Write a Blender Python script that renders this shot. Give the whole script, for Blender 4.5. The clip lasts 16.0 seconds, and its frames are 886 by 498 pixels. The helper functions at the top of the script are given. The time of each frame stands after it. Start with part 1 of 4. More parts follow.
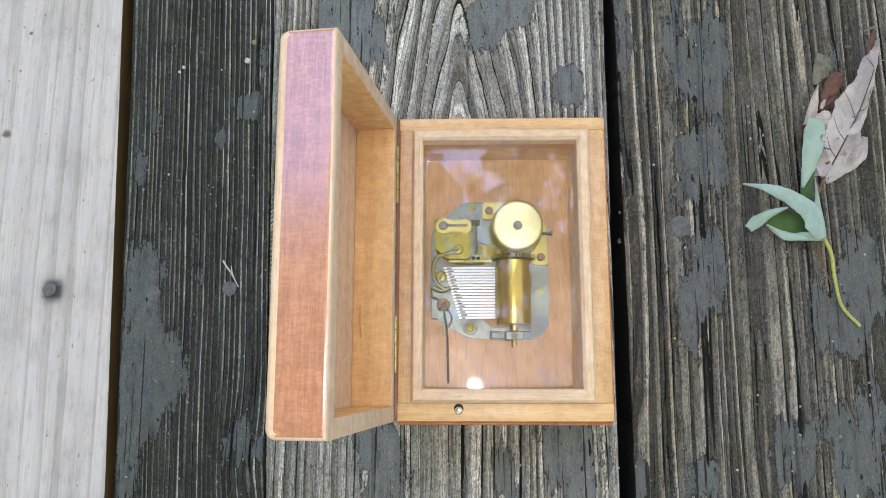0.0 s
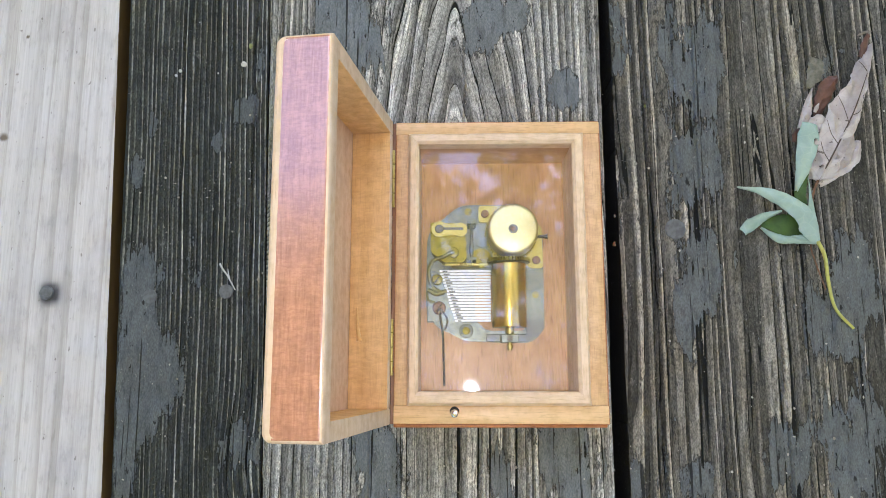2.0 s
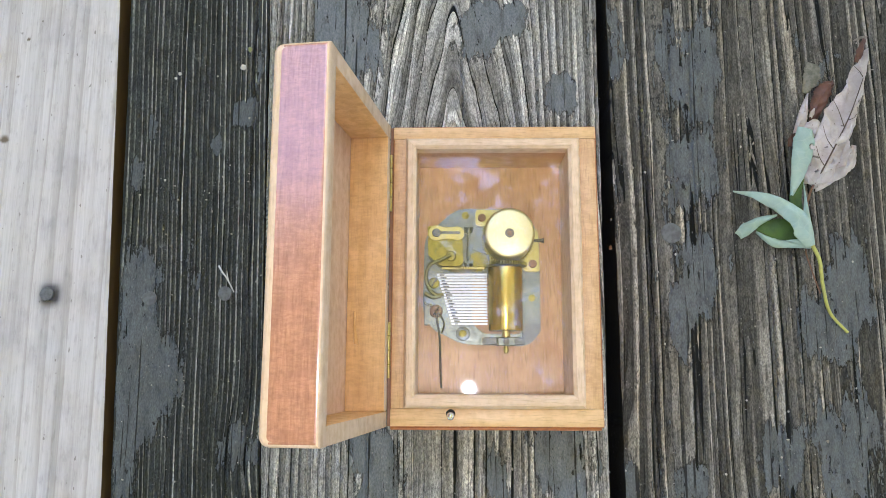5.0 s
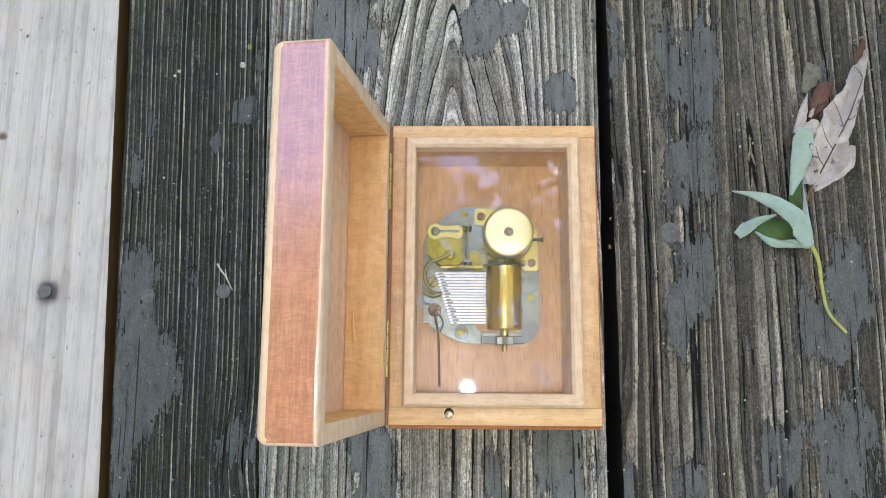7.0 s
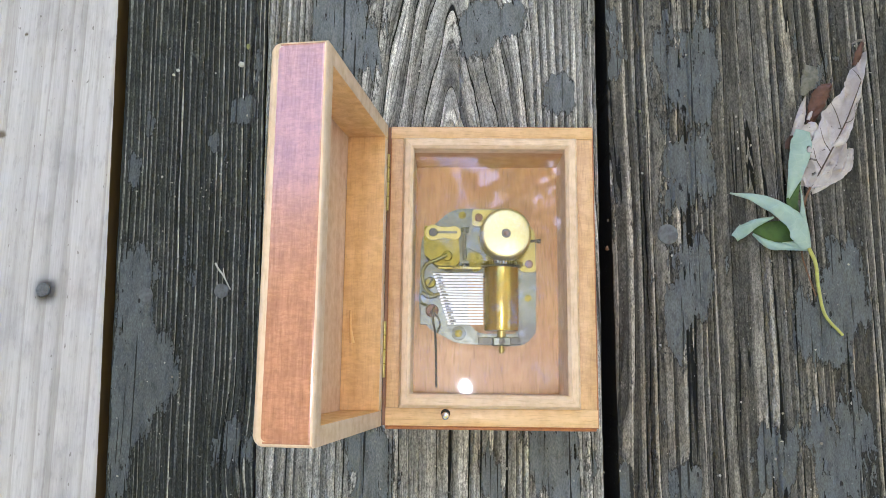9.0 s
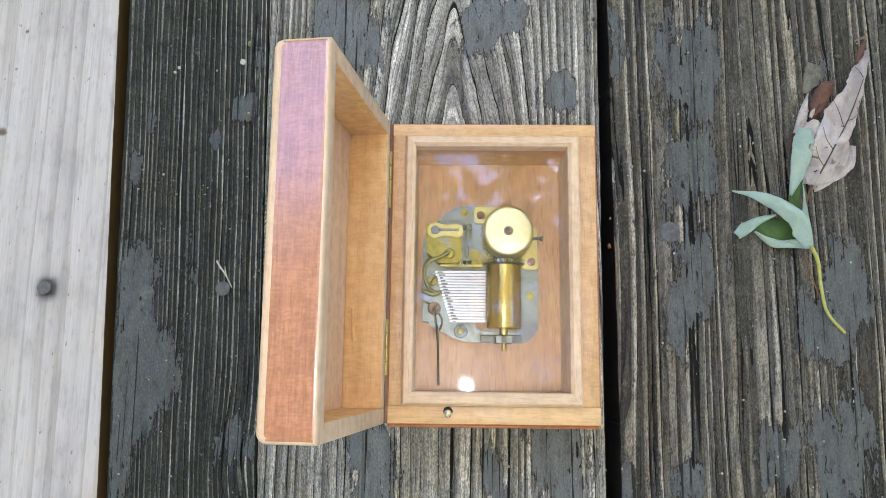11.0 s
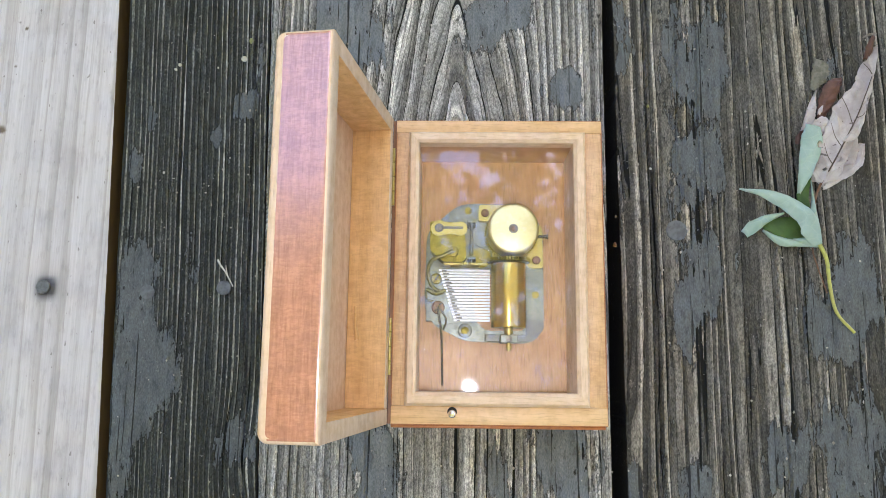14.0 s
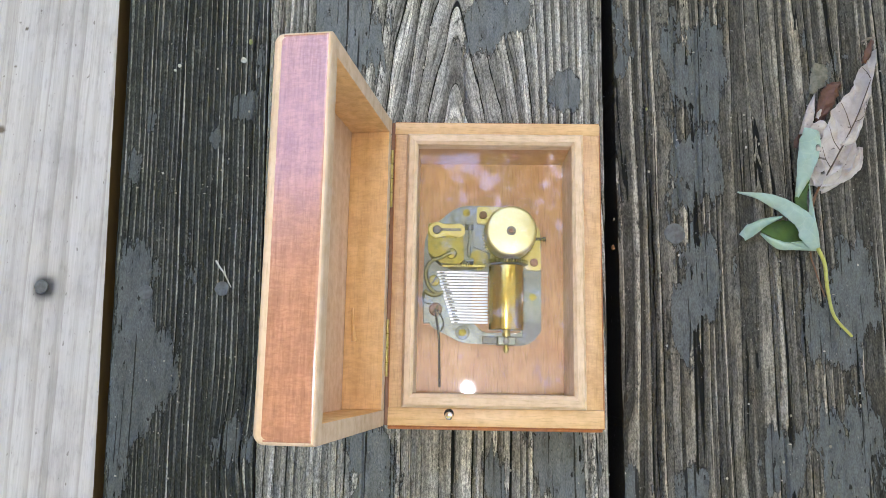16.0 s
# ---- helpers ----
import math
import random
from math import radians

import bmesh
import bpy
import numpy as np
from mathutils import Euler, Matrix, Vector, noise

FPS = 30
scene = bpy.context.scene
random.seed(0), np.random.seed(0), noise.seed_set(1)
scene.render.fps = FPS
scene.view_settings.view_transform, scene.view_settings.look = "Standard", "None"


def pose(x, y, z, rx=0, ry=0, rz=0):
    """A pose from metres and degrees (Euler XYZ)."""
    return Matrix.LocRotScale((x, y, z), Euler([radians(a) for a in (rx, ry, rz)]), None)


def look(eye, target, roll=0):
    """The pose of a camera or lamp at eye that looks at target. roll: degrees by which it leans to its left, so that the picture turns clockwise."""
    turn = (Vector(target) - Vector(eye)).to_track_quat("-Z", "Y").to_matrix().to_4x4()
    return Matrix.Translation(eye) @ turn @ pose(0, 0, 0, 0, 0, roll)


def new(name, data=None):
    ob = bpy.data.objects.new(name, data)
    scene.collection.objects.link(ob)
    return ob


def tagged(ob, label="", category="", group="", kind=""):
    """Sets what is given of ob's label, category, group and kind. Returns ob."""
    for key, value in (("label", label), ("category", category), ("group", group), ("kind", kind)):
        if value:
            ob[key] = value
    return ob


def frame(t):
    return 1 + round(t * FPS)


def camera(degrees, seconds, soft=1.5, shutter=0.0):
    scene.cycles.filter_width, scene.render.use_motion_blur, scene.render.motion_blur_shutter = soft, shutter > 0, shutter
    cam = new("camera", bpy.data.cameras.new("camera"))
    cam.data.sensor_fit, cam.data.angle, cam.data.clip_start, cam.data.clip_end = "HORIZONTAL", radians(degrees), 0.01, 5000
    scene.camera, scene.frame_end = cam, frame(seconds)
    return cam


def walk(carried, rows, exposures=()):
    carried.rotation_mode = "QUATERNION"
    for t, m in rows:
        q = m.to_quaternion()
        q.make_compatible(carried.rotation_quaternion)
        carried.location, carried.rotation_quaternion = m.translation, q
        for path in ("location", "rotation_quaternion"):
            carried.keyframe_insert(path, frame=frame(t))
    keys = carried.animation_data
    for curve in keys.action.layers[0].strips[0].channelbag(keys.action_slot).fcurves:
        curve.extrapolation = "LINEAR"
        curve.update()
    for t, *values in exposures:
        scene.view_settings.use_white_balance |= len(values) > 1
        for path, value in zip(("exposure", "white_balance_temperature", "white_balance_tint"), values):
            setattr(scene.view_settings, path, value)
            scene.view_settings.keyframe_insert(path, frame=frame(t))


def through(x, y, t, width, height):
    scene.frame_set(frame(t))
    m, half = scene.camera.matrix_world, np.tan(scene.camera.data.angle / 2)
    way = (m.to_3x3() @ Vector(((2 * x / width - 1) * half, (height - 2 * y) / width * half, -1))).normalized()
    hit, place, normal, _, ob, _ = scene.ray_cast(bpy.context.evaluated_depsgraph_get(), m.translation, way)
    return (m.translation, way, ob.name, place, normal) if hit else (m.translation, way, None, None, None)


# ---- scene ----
cam = camera(61.6, 16.0, soft=0.9)
PATH = [
    (0, (-0.01376, -0.03782, 0.31234), (-0.01916, -0.00522, 0.11504), -9.5),
    (0.5, (-0.01420, -0.03817, 0.31247), (-0.01940, -0.00537, 0.11527), -9.0),
    (1, (-0.01304, -0.03723, 0.31212), (-0.01824, -0.00463, 0.11482), -9.1),
    (1.5, (-0.01352, -0.03793, 0.31327), (-0.01842, -0.00503, 0.11607), -8.6),
    (2, (-0.01330, -0.03724, 0.31369), (-0.01790, -0.00434, 0.11649), -8.1),
    (2.5, (-0.01343, -0.03671, 0.31449), (-0.01813, -0.00401, 0.11719), -8.2),
    (3, (-0.01279, -0.03598, 0.31515), (-0.01749, -0.00368, 0.11775), -8.2),
    (3.5, (-0.01295, -0.03693, 0.31467), (-0.01775, -0.00453, 0.11737), -8.4),
    (4, (-0.01172, -0.03646, 0.31536), (-0.01652, -0.00406, 0.11816), -8.4),
    (6.5, (-0.01230, -0.03421, 0.31651), (-0.01680, -0.00251, 0.11911), -7.9),
    (7, (-0.01201, -0.03525, 0.31598), (-0.01641, -0.00335, 0.11858), -7.6),
    (7.5, (-0.01190, -0.03495, 0.31674), (-0.01620, -0.00305, 0.11934), -7.3),
    (8, (-0.01250, -0.03426, 0.31755), (-0.01670, -0.00246, 0.12015), -7.1),
    (8.5, (-0.01205, -0.03401, 0.31683), (-0.01615, -0.00261, 0.11943), -7.0),
    (9, (-0.01120, -0.03396, 0.31659), (-0.01550, -0.00276, 0.11909), -7.3),
    (11.5, (-0.01240, -0.03477, 0.31556), (-0.01650, -0.00387, 0.11796), -7.0),
    (12, (-0.01207, -0.03557, 0.31411), (-0.01617, -0.00447, 0.11661), -6.9),
    (12.5, (-0.01182, -0.03472, 0.31400), (-0.01612, -0.00352, 0.11650), -7.5),
    (13, (-0.01123, -0.03375, 0.31383), (-0.01593, -0.00275, 0.11623), -8.1),
    (13.5, (-0.01261, -0.03439, 0.31288), (-0.01721, -0.00299, 0.11538), -7.8),
    (14, (-0.01331, -0.03571, 0.31188), (-0.01781, -0.00391, 0.11448), -7.5),
    (14.5, (-0.01123, -0.03599, 0.31169), (-0.01583, -0.00409, 0.11429), -7.7),
    (15, (-0.01171, -0.03714, 0.31071), (-0.01631, -0.00464, 0.11341), -7.5),
    (15.5, (-0.01027, -0.03549, 0.31251), (-0.01517, -0.00319, 0.11521), -7.9),
    (16, (-0.01237, -0.03563, 0.31218), (-0.01697, -0.00343, 0.11488), -7.3),
]
walk(cam, [(t, look(eye, target, roll)) for t, eye, target, roll in PATH], exposures=[(0, 2.5, 5720, 19), (16, 2.5, 5720, 19)])

# ---- light ----
SUN_EL, SUN_AZ = radians(56), radians(48)
world = bpy.data.worlds.new("sky")
scene.world = world
world.use_nodes = True
wn, wl = world.node_tree.nodes, world.node_tree.links
sky = wn.new("ShaderNodeTexSky")
sky.sky_type, sky.sun_disc = "NISHITA", False
sky.sun_elevation, sky.sun_rotation = SUN_EL, SUN_AZ
sky.air_density, sky.dust_density, sky.ozone_density = 1.2, 1.5, 2.5
wn["Background"].inputs["Strength"].default_value = 0.15
wl.new(sky.outputs["Color"], wn["Background"].inputs["Color"])
sun_data = bpy.data.lights.new("sun", "SUN")
sun_data.energy, sun_data.angle, sun_data.color = 0.06, radians(40), (1.0, 0.96, 0.9)
sun = new("sun", sun_data)
sun.matrix_world = look((math.sin(SUN_AZ) * math.cos(SUN_EL) * 30, math.cos(SUN_AZ) * math.cos(SUN_EL) * 30, 30 * math.sin(SUN_EL)), (0, 0, 0))
# the small white torch beside the lens
torch_data = bpy.data.lights.new("torch", "POINT")
torch_data.energy, torch_data.shadow_soft_size, torch_data.color = 0.135, 0.0024, (1.0, 0.97, 0.93)
torch = new("torch", torch_data)
torch.location = (-0.0065, -0.0466, 0.3110)

# ---- helpers of this scene: lengths in centimetres ----
CM = 0.01
ORIGIN = {}


def thing(name, at, label, category, group="", kind=""):
    ob = new(name)
    ob.location = Vector(at) * CM
    ORIGIN[ob.name] = Vector(at)
    return tagged(ob, label, category, group, kind)


def part(name, bm, mat, parent, label="", at=None, smooth=False, kind=""):
    """One mesh object out of a bmesh in centimetres of the place, under a thing or part."""
    base = Vector(at) if at else (ORIGIN[parent.name] if parent else Vector((0, 0, 0)))
    me = bpy.data.meshes.new(name)
    bmesh.ops.translate(bm, verts=bm.verts, vec=-base)
    bmesh.ops.scale(bm, verts=bm.verts, vec=(CM, CM, CM))
    bmesh.ops.recalc_face_normals(bm, faces=bm.faces)
    bm.to_mesh(me)
    bm.free()
    for m in (mat if isinstance(mat, (list, tuple)) else [mat]):
        me.materials.append(m)
    if smooth:
        me.polygons.foreach_set("use_smooth", [True] * len(me.polygons))
        me.set_sharp_from_angle(angle=radians(38))
    ob = new(name, me)
    ORIGIN[ob.name] = base
    if parent:
        ob.parent = parent
        ob.location = (base - ORIGIN[parent.name]) * CM
    else:
        ob.location = base * CM
    if label or kind:
        tagged(ob, label, kind=kind)
    return ob


def block(bm, x0, x1, y0, y1, z0, z1, bevel=0.0, seg=2, m=None):
    r = bmesh.ops.create_cube(bm, size=1.0)
    vs = r["verts"]
    bmesh.ops.scale(bm, verts=vs, vec=(x1 - x0, y1 - y0, z1 - z0))
    bmesh.ops.translate(bm, verts=vs, vec=((x0 + x1) / 2, (y0 + y1) / 2, (z0 + z1) / 2))
    if bevel:
        es = list({e for v in vs for e in v.link_edges})
        out = bmesh.ops.bevel(bm, geom=es, offset=bevel, segments=seg, profile=0.5, affect="EDGES")
        vs = list(set(out["verts"]) | {v for v in vs if v.is_valid})
    if m is not None:
        bmesh.ops.transform(bm, matrix=m, verts=vs)
    return vs


def rod(bm, a, b, r0, r1=None, seg=20, bevel=0.0):
    """A round bar from a to b."""
    a, b = Vector(a), Vector(b)
    d = b - a
    ends = bmesh.ops.create_cone(bm, cap_ends=True, segments=seg, radius1=r0, radius2=r0 if r1 is None else r1, depth=d.length)
    vs = ends["verts"]
    if bevel:
        es = [e for e in {e for v in vs for e in v.link_edges} if any(len(f.verts) > 4 for f in e.link_faces)]
        out = bmesh.ops.bevel(bm, geom=es, offset=bevel, segments=3, profile=0.5, affect="EDGES")
        vs = list(set(out["verts"]) | {v for v in vs if v.is_valid})
    m = Matrix.Translation((a + b) / 2) @ d.to_track_quat("Z", "Y").to_matrix().to_4x4()
    bmesh.ops.transform(bm, matrix=m, verts=vs)
    return vs


def ball(bm, c, r, sz=1.0, seg=16):
    vs = bmesh.ops.create_uvsphere(bm, u_segments=seg, v_segments=seg // 2 + 2, radius=r)["verts"]
    bmesh.ops.scale(bm, verts=vs, vec=(1, 1, sz))
    bmesh.ops.translate(bm, verts=vs, vec=c)
    return vs


def smooth_line(points, n=8):
    """Points on a smooth curve through the given ones."""
    p = [Vector(q) for q in points]
    p = [p[0] * 2 - p[1]] + p + [p[-1] * 2 - p[-2]]
    out = []
    for i in range(1, len(p) - 2):
        for k in range(n):
            t = k / n
            a, b, c, d = p[i - 1], p[i], p[i + 1], p[i + 2]
            out.append(0.5 * (2 * b + (c - a) * t + (2 * a - 5 * b + 4 * c - d) * t * t + (3 * b - a - 3 * c + d) * t ** 3))
    out.append(p[-2])
    return out


def tube(bm, points, r0, r1=None, seg=8, n=8):
    line = smooth_line(points, n)
    r1 = r0 if r1 is None else r1
    rings = []
    for i, q in enumerate(line):
        d = (line[min(i + 1, len(line) - 1)] - line[max(i - 1, 0)]).normalized()
        s = d.cross(Vector((0.01, 0.02, 1))).normalized()
        u = s.cross(d)
        r = r0 + (r1 - r0) * i / (len(line) - 1)
        rings.append([bm.verts.new(q + r * (math.cos(a) * s + math.sin(a) * u)) for a in [2 * math.pi * k / seg for k in range(seg)]])
    for a, b in zip(rings, rings[1:]):
        for k in range(seg):
            bm.faces.new((a[k], a[(k + 1) % seg], b[(k + 1) % seg], b[k]))
    bm.faces.new(rings[0][::-1])
    bm.faces.new(rings[-1])


def plate(bm, outline, z0, z1, hole=None, bevel=0.0):
    """A flat plate with that outline, and perhaps a hole through it."""
    es = []
    for loop in ([outline, hole] if hole else [outline]):
        vs = [bm.verts.new((x, y, z0)) for x, y in loop]
        es += [bm.edges.new((vs[i], vs[(i + 1) % len(vs)])) for i in range(len(vs))]
    fs = [f for f in bmesh.ops.triangle_fill(bm, use_beauty=True, use_dissolve=False, edges=es)["geom"] if isinstance(f, bmesh.types.BMFace)]
    up = bmesh.ops.extrude_face_region(bm, geom=fs)["geom"]
    vs = [v for v in up if isinstance(v, bmesh.types.BMVert)]
    bmesh.ops.translate(bm, verts=vs, vec=(0, 0, z1 - z0))


def circle(x, y, r, n=24, a0=0.0, a1=360.0):
    return [(x + r * math.cos(radians(a0 + (a1 - a0) * k / n)), y + r * math.sin(radians(a0 + (a1 - a0) * k / n))) for k in range(n)]


def rounded(points, r=0.2, n=4):
    """The outline with its corners rounded."""
    out = []
    for i, p in enumerate(points):
        p, a, b = Vector(p), Vector(points[i - 1]), Vector(points[(i + 1) % len(points)])
        ra, rb = min(r, (a - p).length * 0.45), min(r, (b - p).length * 0.45)
        s, e = p + (a - p).normalized() * ra, p + (b - p).normalized() * rb
        for k in range(n + 1):
            t = k / n
            q = s * (1 - t) ** 2 + p * 2 * t * (1 - t) + e * t * t
            out.append((q.x, q.y))
    return out


def gear(bm, c, axis, r, depth, teeth, tooth):
    """A toothed wheel; axis "y" or "z"."""
    pts = []
    for k in range(teeth):
        for f, rr in ((0.0, r), (0.3, r + tooth), (0.55, r + tooth), (0.85, r)):
            a = 2 * math.pi * (k + f) / teeth
            pts.append((rr * math.cos(a), rr * math.sin(a)))
    lo = [bm.verts.new((x, y, -depth / 2)) for x, y in pts]
    hi = [bm.verts.new((x, y, depth / 2)) for x, y in pts]
    n = len(pts)
    bm.faces.new(lo[::-1]), bm.faces.new(hi)
    for i in range(n):
        bm.faces.new((lo[i], lo[(i + 1) % n], hi[(i + 1) % n], hi[i]))
    m = Matrix.Translation(c) @ (pose(0, 0, 0, 90, 0, 0) if axis == "y" else Matrix.Identity(4))
    bmesh.ops.transform(bm, matrix=m, verts=lo + hi)


# ---- materials ----
class Nodes:
    """Short hand for a node material."""

    def __init__(self, name):
        self.mat = bpy.data.materials.new(name)
        self.mat.use_nodes = True
        self.n, self.l = self.mat.node_tree.nodes, self.mat.node_tree.links
        self.bsdf = self.n["Principled BSDF"]
        self.coord = self.n.new("ShaderNodeTexCoord").outputs["Object"]

    def put(self, value, socket):
        if isinstance(value, bpy.types.NodeSocket):
            self.l.new(value, socket)
        else:
            if socket.type == "RGBA" and len(value) == 3:
                value = (*value, 1)
            socket.default_value = value

    def stretch(self, scale):
        m = self.n.new("ShaderNodeMapping")
        self.put(self.coord, m.inputs["Vector"])
        m.inputs["Scale"].default_value = scale
        return m.outputs["Vector"]

    def noise(self, scale, detail=3.0, rough=0.55, size=1.0, distortion=0.0):
        t = self.n.new("ShaderNodeTexNoise")
        self.put(self.stretch(scale), t.inputs["Vector"])
        t.inputs["Scale"].default_value, t.inputs["Detail"].default_value = size, detail
        t.inputs["Roughness"].default_value, t.inputs["Distortion"].default_value = rough, distortion
        return t.outputs["Fac"]

    def cells(self, scale, feature="DISTANCE_TO_EDGE"):
        t = self.n.new("ShaderNodeTexVoronoi")
        t.feature = feature
        self.put(self.stretch(scale), t.inputs["Vector"])
        t.inputs["Scale"].default_value = 1.0
        return t.outputs["Distance"]

    def along(self, name, scale, detail=3.0, rough=0.6):
        """Noise that follows the run of the grain, which the mesh carries."""
        c, p = self.n.new("ShaderNodeCombineXYZ"), self.n.new("ShaderNodeSeparateXYZ")
        self.put(self.coord, p.inputs[0])
        self.put(self.math("MULTIPLY", self.attr(name), scale[0]), c.inputs[0])
        self.put(self.math("MULTIPLY", p.outputs[1], scale[1]), c.inputs[1])
        t = self.n.new("ShaderNodeTexNoise")
        self.put(c.outputs[0], t.inputs["Vector"])
        t.inputs["Scale"].default_value, t.inputs["Detail"].default_value, t.inputs["Roughness"].default_value = 1.0, detail, rough
        return t.outputs["Fac"]

    def math(self, op, a, b=0.0, c=0.0):
        t = self.n.new("ShaderNodeMath")
        t.operation = op
        for v, s in zip((a, b, c), t.inputs):
            self.put(v, s)
        return t.outputs[0]

    def span(self, v, a, b, lo=0.0, hi=1.0):
        t = self.n.new("ShaderNodeMapRange")
        t.interpolation_type = "SMOOTHSTEP"
        for val, key in ((v, "Value"), (a, "From Min"), (b, "From Max"), (lo, "To Min"), (hi, "To Max")):
            self.put(val, t.inputs[key])
        return t.outputs["Result"]

    def mix(self, f, a, b, mode="MIX"):
        t = self.n.new("ShaderNodeMix")
        t.data_type, t.blend_type = "RGBA", mode
        self.put(f, t.inputs[0]), self.put(a, t.inputs[6]), self.put(b, t.inputs[7])
        return t.outputs[2]

    def dice(self, value):
        """A random number for each whole value."""
        t = self.n.new("ShaderNodeTexWhiteNoise")
        t.noise_dimensions = "1D"
        self.put(value, t.inputs["W"])
        return t.outputs["Value"]

    def attr(self, name):
        t = self.n.new("ShaderNodeAttribute")
        t.attribute_name = name
        return t.outputs["Fac"]

    def bump(self, height, strength, distance):
        t = self.n.new("ShaderNodeBump")
        t.inputs["Strength"].default_value, t.inputs["Distance"].default_value = strength, distance
        self.put(height, t.inputs["Height"])
        self.l.new(t.outputs["Normal"], self.bsdf.inputs["Normal"])

    def done(self, **values):
        for key, v in values.items():
            self.put(v, self.bsdf.inputs[key.replace("_", " ")])
        return self.mat


def old_board(name, ridge, mean, groove, paint, warm, crest=(0.45, 0.95), crack=0.10, torn=0.5, fine=3.7, lines=0.5, sway=0.34, fade=0.5):
    """Weathered deck wood: each year's ring rises to a worn pale crest and ends at a dark crack; slate paint peels over it."""
    s = Nodes(name)
    fibre = s.along("grain", (6.0, 45), 3, 0.65)
    thread = s.along("grain", (2.0, 10), 3, 0.6)
    streak = s.along("grain", (0.5, 8), 4, 0.6)
    pitted = s.noise((700, 320, 300), 4, 0.65)
    g = s.math("ADD", s.attr("grain"), s.math("ADD", s.math("MULTIPLY", s.math("SUBTRACT", thread, 0.5), sway), s.math("MULTIPLY", s.math("SUBTRACT", fibre, 0.5), 0.16)))
    year, saw = s.math("FLOOR", g), s.math("FRACT", g)
    luck, hazard = s.dice(year), s.dice(s.math("ADD", year, 0.37))
    rise = s.math("MULTIPLY", s.span(saw, crest[0], crest[1]), s.math("MULTIPLY", s.span(luck, 0.05, 0.95, 0.35, 1.0), s.span(streak, 0.36, 0.58, fade, 1.1)))
    body = s.mix(s.span(s.math("ADD", s.math("MULTIPLY", hazard, 0.5), s.math("MULTIPLY", s.along("grain", (0.8, 5), 4, 0.6), 0.5)), 0.25, 0.75), s.mix(1.0, mean, (0.62, 0.62, 0.62), "MULTIPLY"), s.mix(1.0, mean, (1.25, 1.25, 1.25), "MULTIPLY"))
    wood = s.mix(rise, body, ridge)
    wood = s.mix(s.span(s.noise((40, 14, 30), 4, 0.6), 0.42, 0.68), wood, s.mix(1.0, wood, warm, "MULTIPLY"))
    smut = s.noise((150, 90, 80), 5, 0.7)
    wood = s.mix(s.span(smut, 0.30, 0.52, 0.75 * (1 - fade), 0.0), wood, s.mix(1.0, mean, (0.45, 0.45, 0.44), "MULTIPLY"))
    wood = s.mix(s.span(smut, 0.60, 0.72, 0.0, 0.35), wood, s.mix(0.5, mean, ridge))
    hair = s.math("FRACT", s.math("MULTIPLY_ADD", g, fine, s.math("MULTIPLY", fibre, 0.5)))
    hair = s.math("MULTIPLY", s.math("SUBTRACT", 1.0, s.span(hair, 0.05, 0.30)), s.span(s.along("grain", (1.5, 14), 3, 0.6), 0.42, 0.58, 0.0, lines))
    wood = s.mix(hair, wood, s.mix(1.0, wood, (0.30, 0.30, 0.30), "MULTIPLY"))
    wood = s.mix(s.span(fibre, 0.38, 0.60), s.mix(1.0, wood, (0.72, 0.72, 0.72), "MULTIPLY"), s.mix(1.0, wood, (1.18, 1.18, 1.17), "MULTIPLY"))
    wood = s.mix(s.span(pitted, 0.45, 0.66), wood, s.mix(1.0, wood, (0.66, 0.66, 0.66), "MULTIPLY"))
    speck = s.noise((2300, 800, 800), 3, 0.7)
    wood = s.mix(s.span(speck, 0.36, 0.64), s.mix(1.0, wood, (0.62, 0.62, 0.62), "MULTIPLY"), s.mix(1.0, wood, (1.35, 1.35, 1.34), "MULTIPLY"))
    # the cracks between the rings come and go; thin checks run along the fibre
    wide = s.span(s.along("grain", (0.7, 6), 4, 0.6), 0.38, 0.66, 0.15, 1.0)
    reach = s.math("MULTIPLY", s.math("MULTIPLY", wide, s.span(hazard, 0.1, 0.9, 0.4, 1.0)), crack)
    gap = s.math("SUBTRACT", 1.0, s.span(s.math("DIVIDE", saw, s.math("ADD", reach, 0.004)), 0.75, 1.15))
    check = s.span(s.along("grain", (2.6, 9), 4, 0.55), 0.655, 0.672)
    gap = s.math("MAXIMUM", gap, check)
    wood = s.mix(gap, wood, groove)
    # paint
    edge = s.math("ADD", s.math("MULTIPLY", s.noise((260, 60, 200), 4, 0.6), 0.75), s.math("MULTIPLY", s.noise((900, 420, 300), 3, 0.6), 0.25))
    over = s.math("SUBTRACT", s.math("ADD", s.attr("paint"), s.math("MULTIPLY", s.math("SUBTRACT", edge, 0.5), torn * 2.4)), s.math("MULTIPLY", gap, 0.10))
    cover = s.span(over, 0.495, 0.515)
    lip = s.math("MULTIPLY", s.span(over, 0.44, 0.49), s.math("SUBTRACT", 1.0, cover))
    split = s.math("SUBTRACT", 1.0, s.math("MAXIMUM", s.span(s.noise((520, 9, 100), 4, 0.6), 0.60, 0.615), s.span(s.noise((300, 110, 100), 4, 0.6), 0.645, 0.66)))
    film = s.mix(s.noise((260, 40, 90), 6, 0.7), s.mix(1.0, paint, (0.35, 0.35, 0.35), "MULTIPLY"), s.mix(1.0, paint, (1.7, 1.7, 1.68), "MULTIPLY"))
    film = s.mix(s.span(speck, 0.36, 0.64), s.mix(1.0, film, (0.78, 0.78, 0.78), "MULTIPLY"), s.mix(1.0, film, (1.2, 1.2, 1.2), "MULTIPLY"))
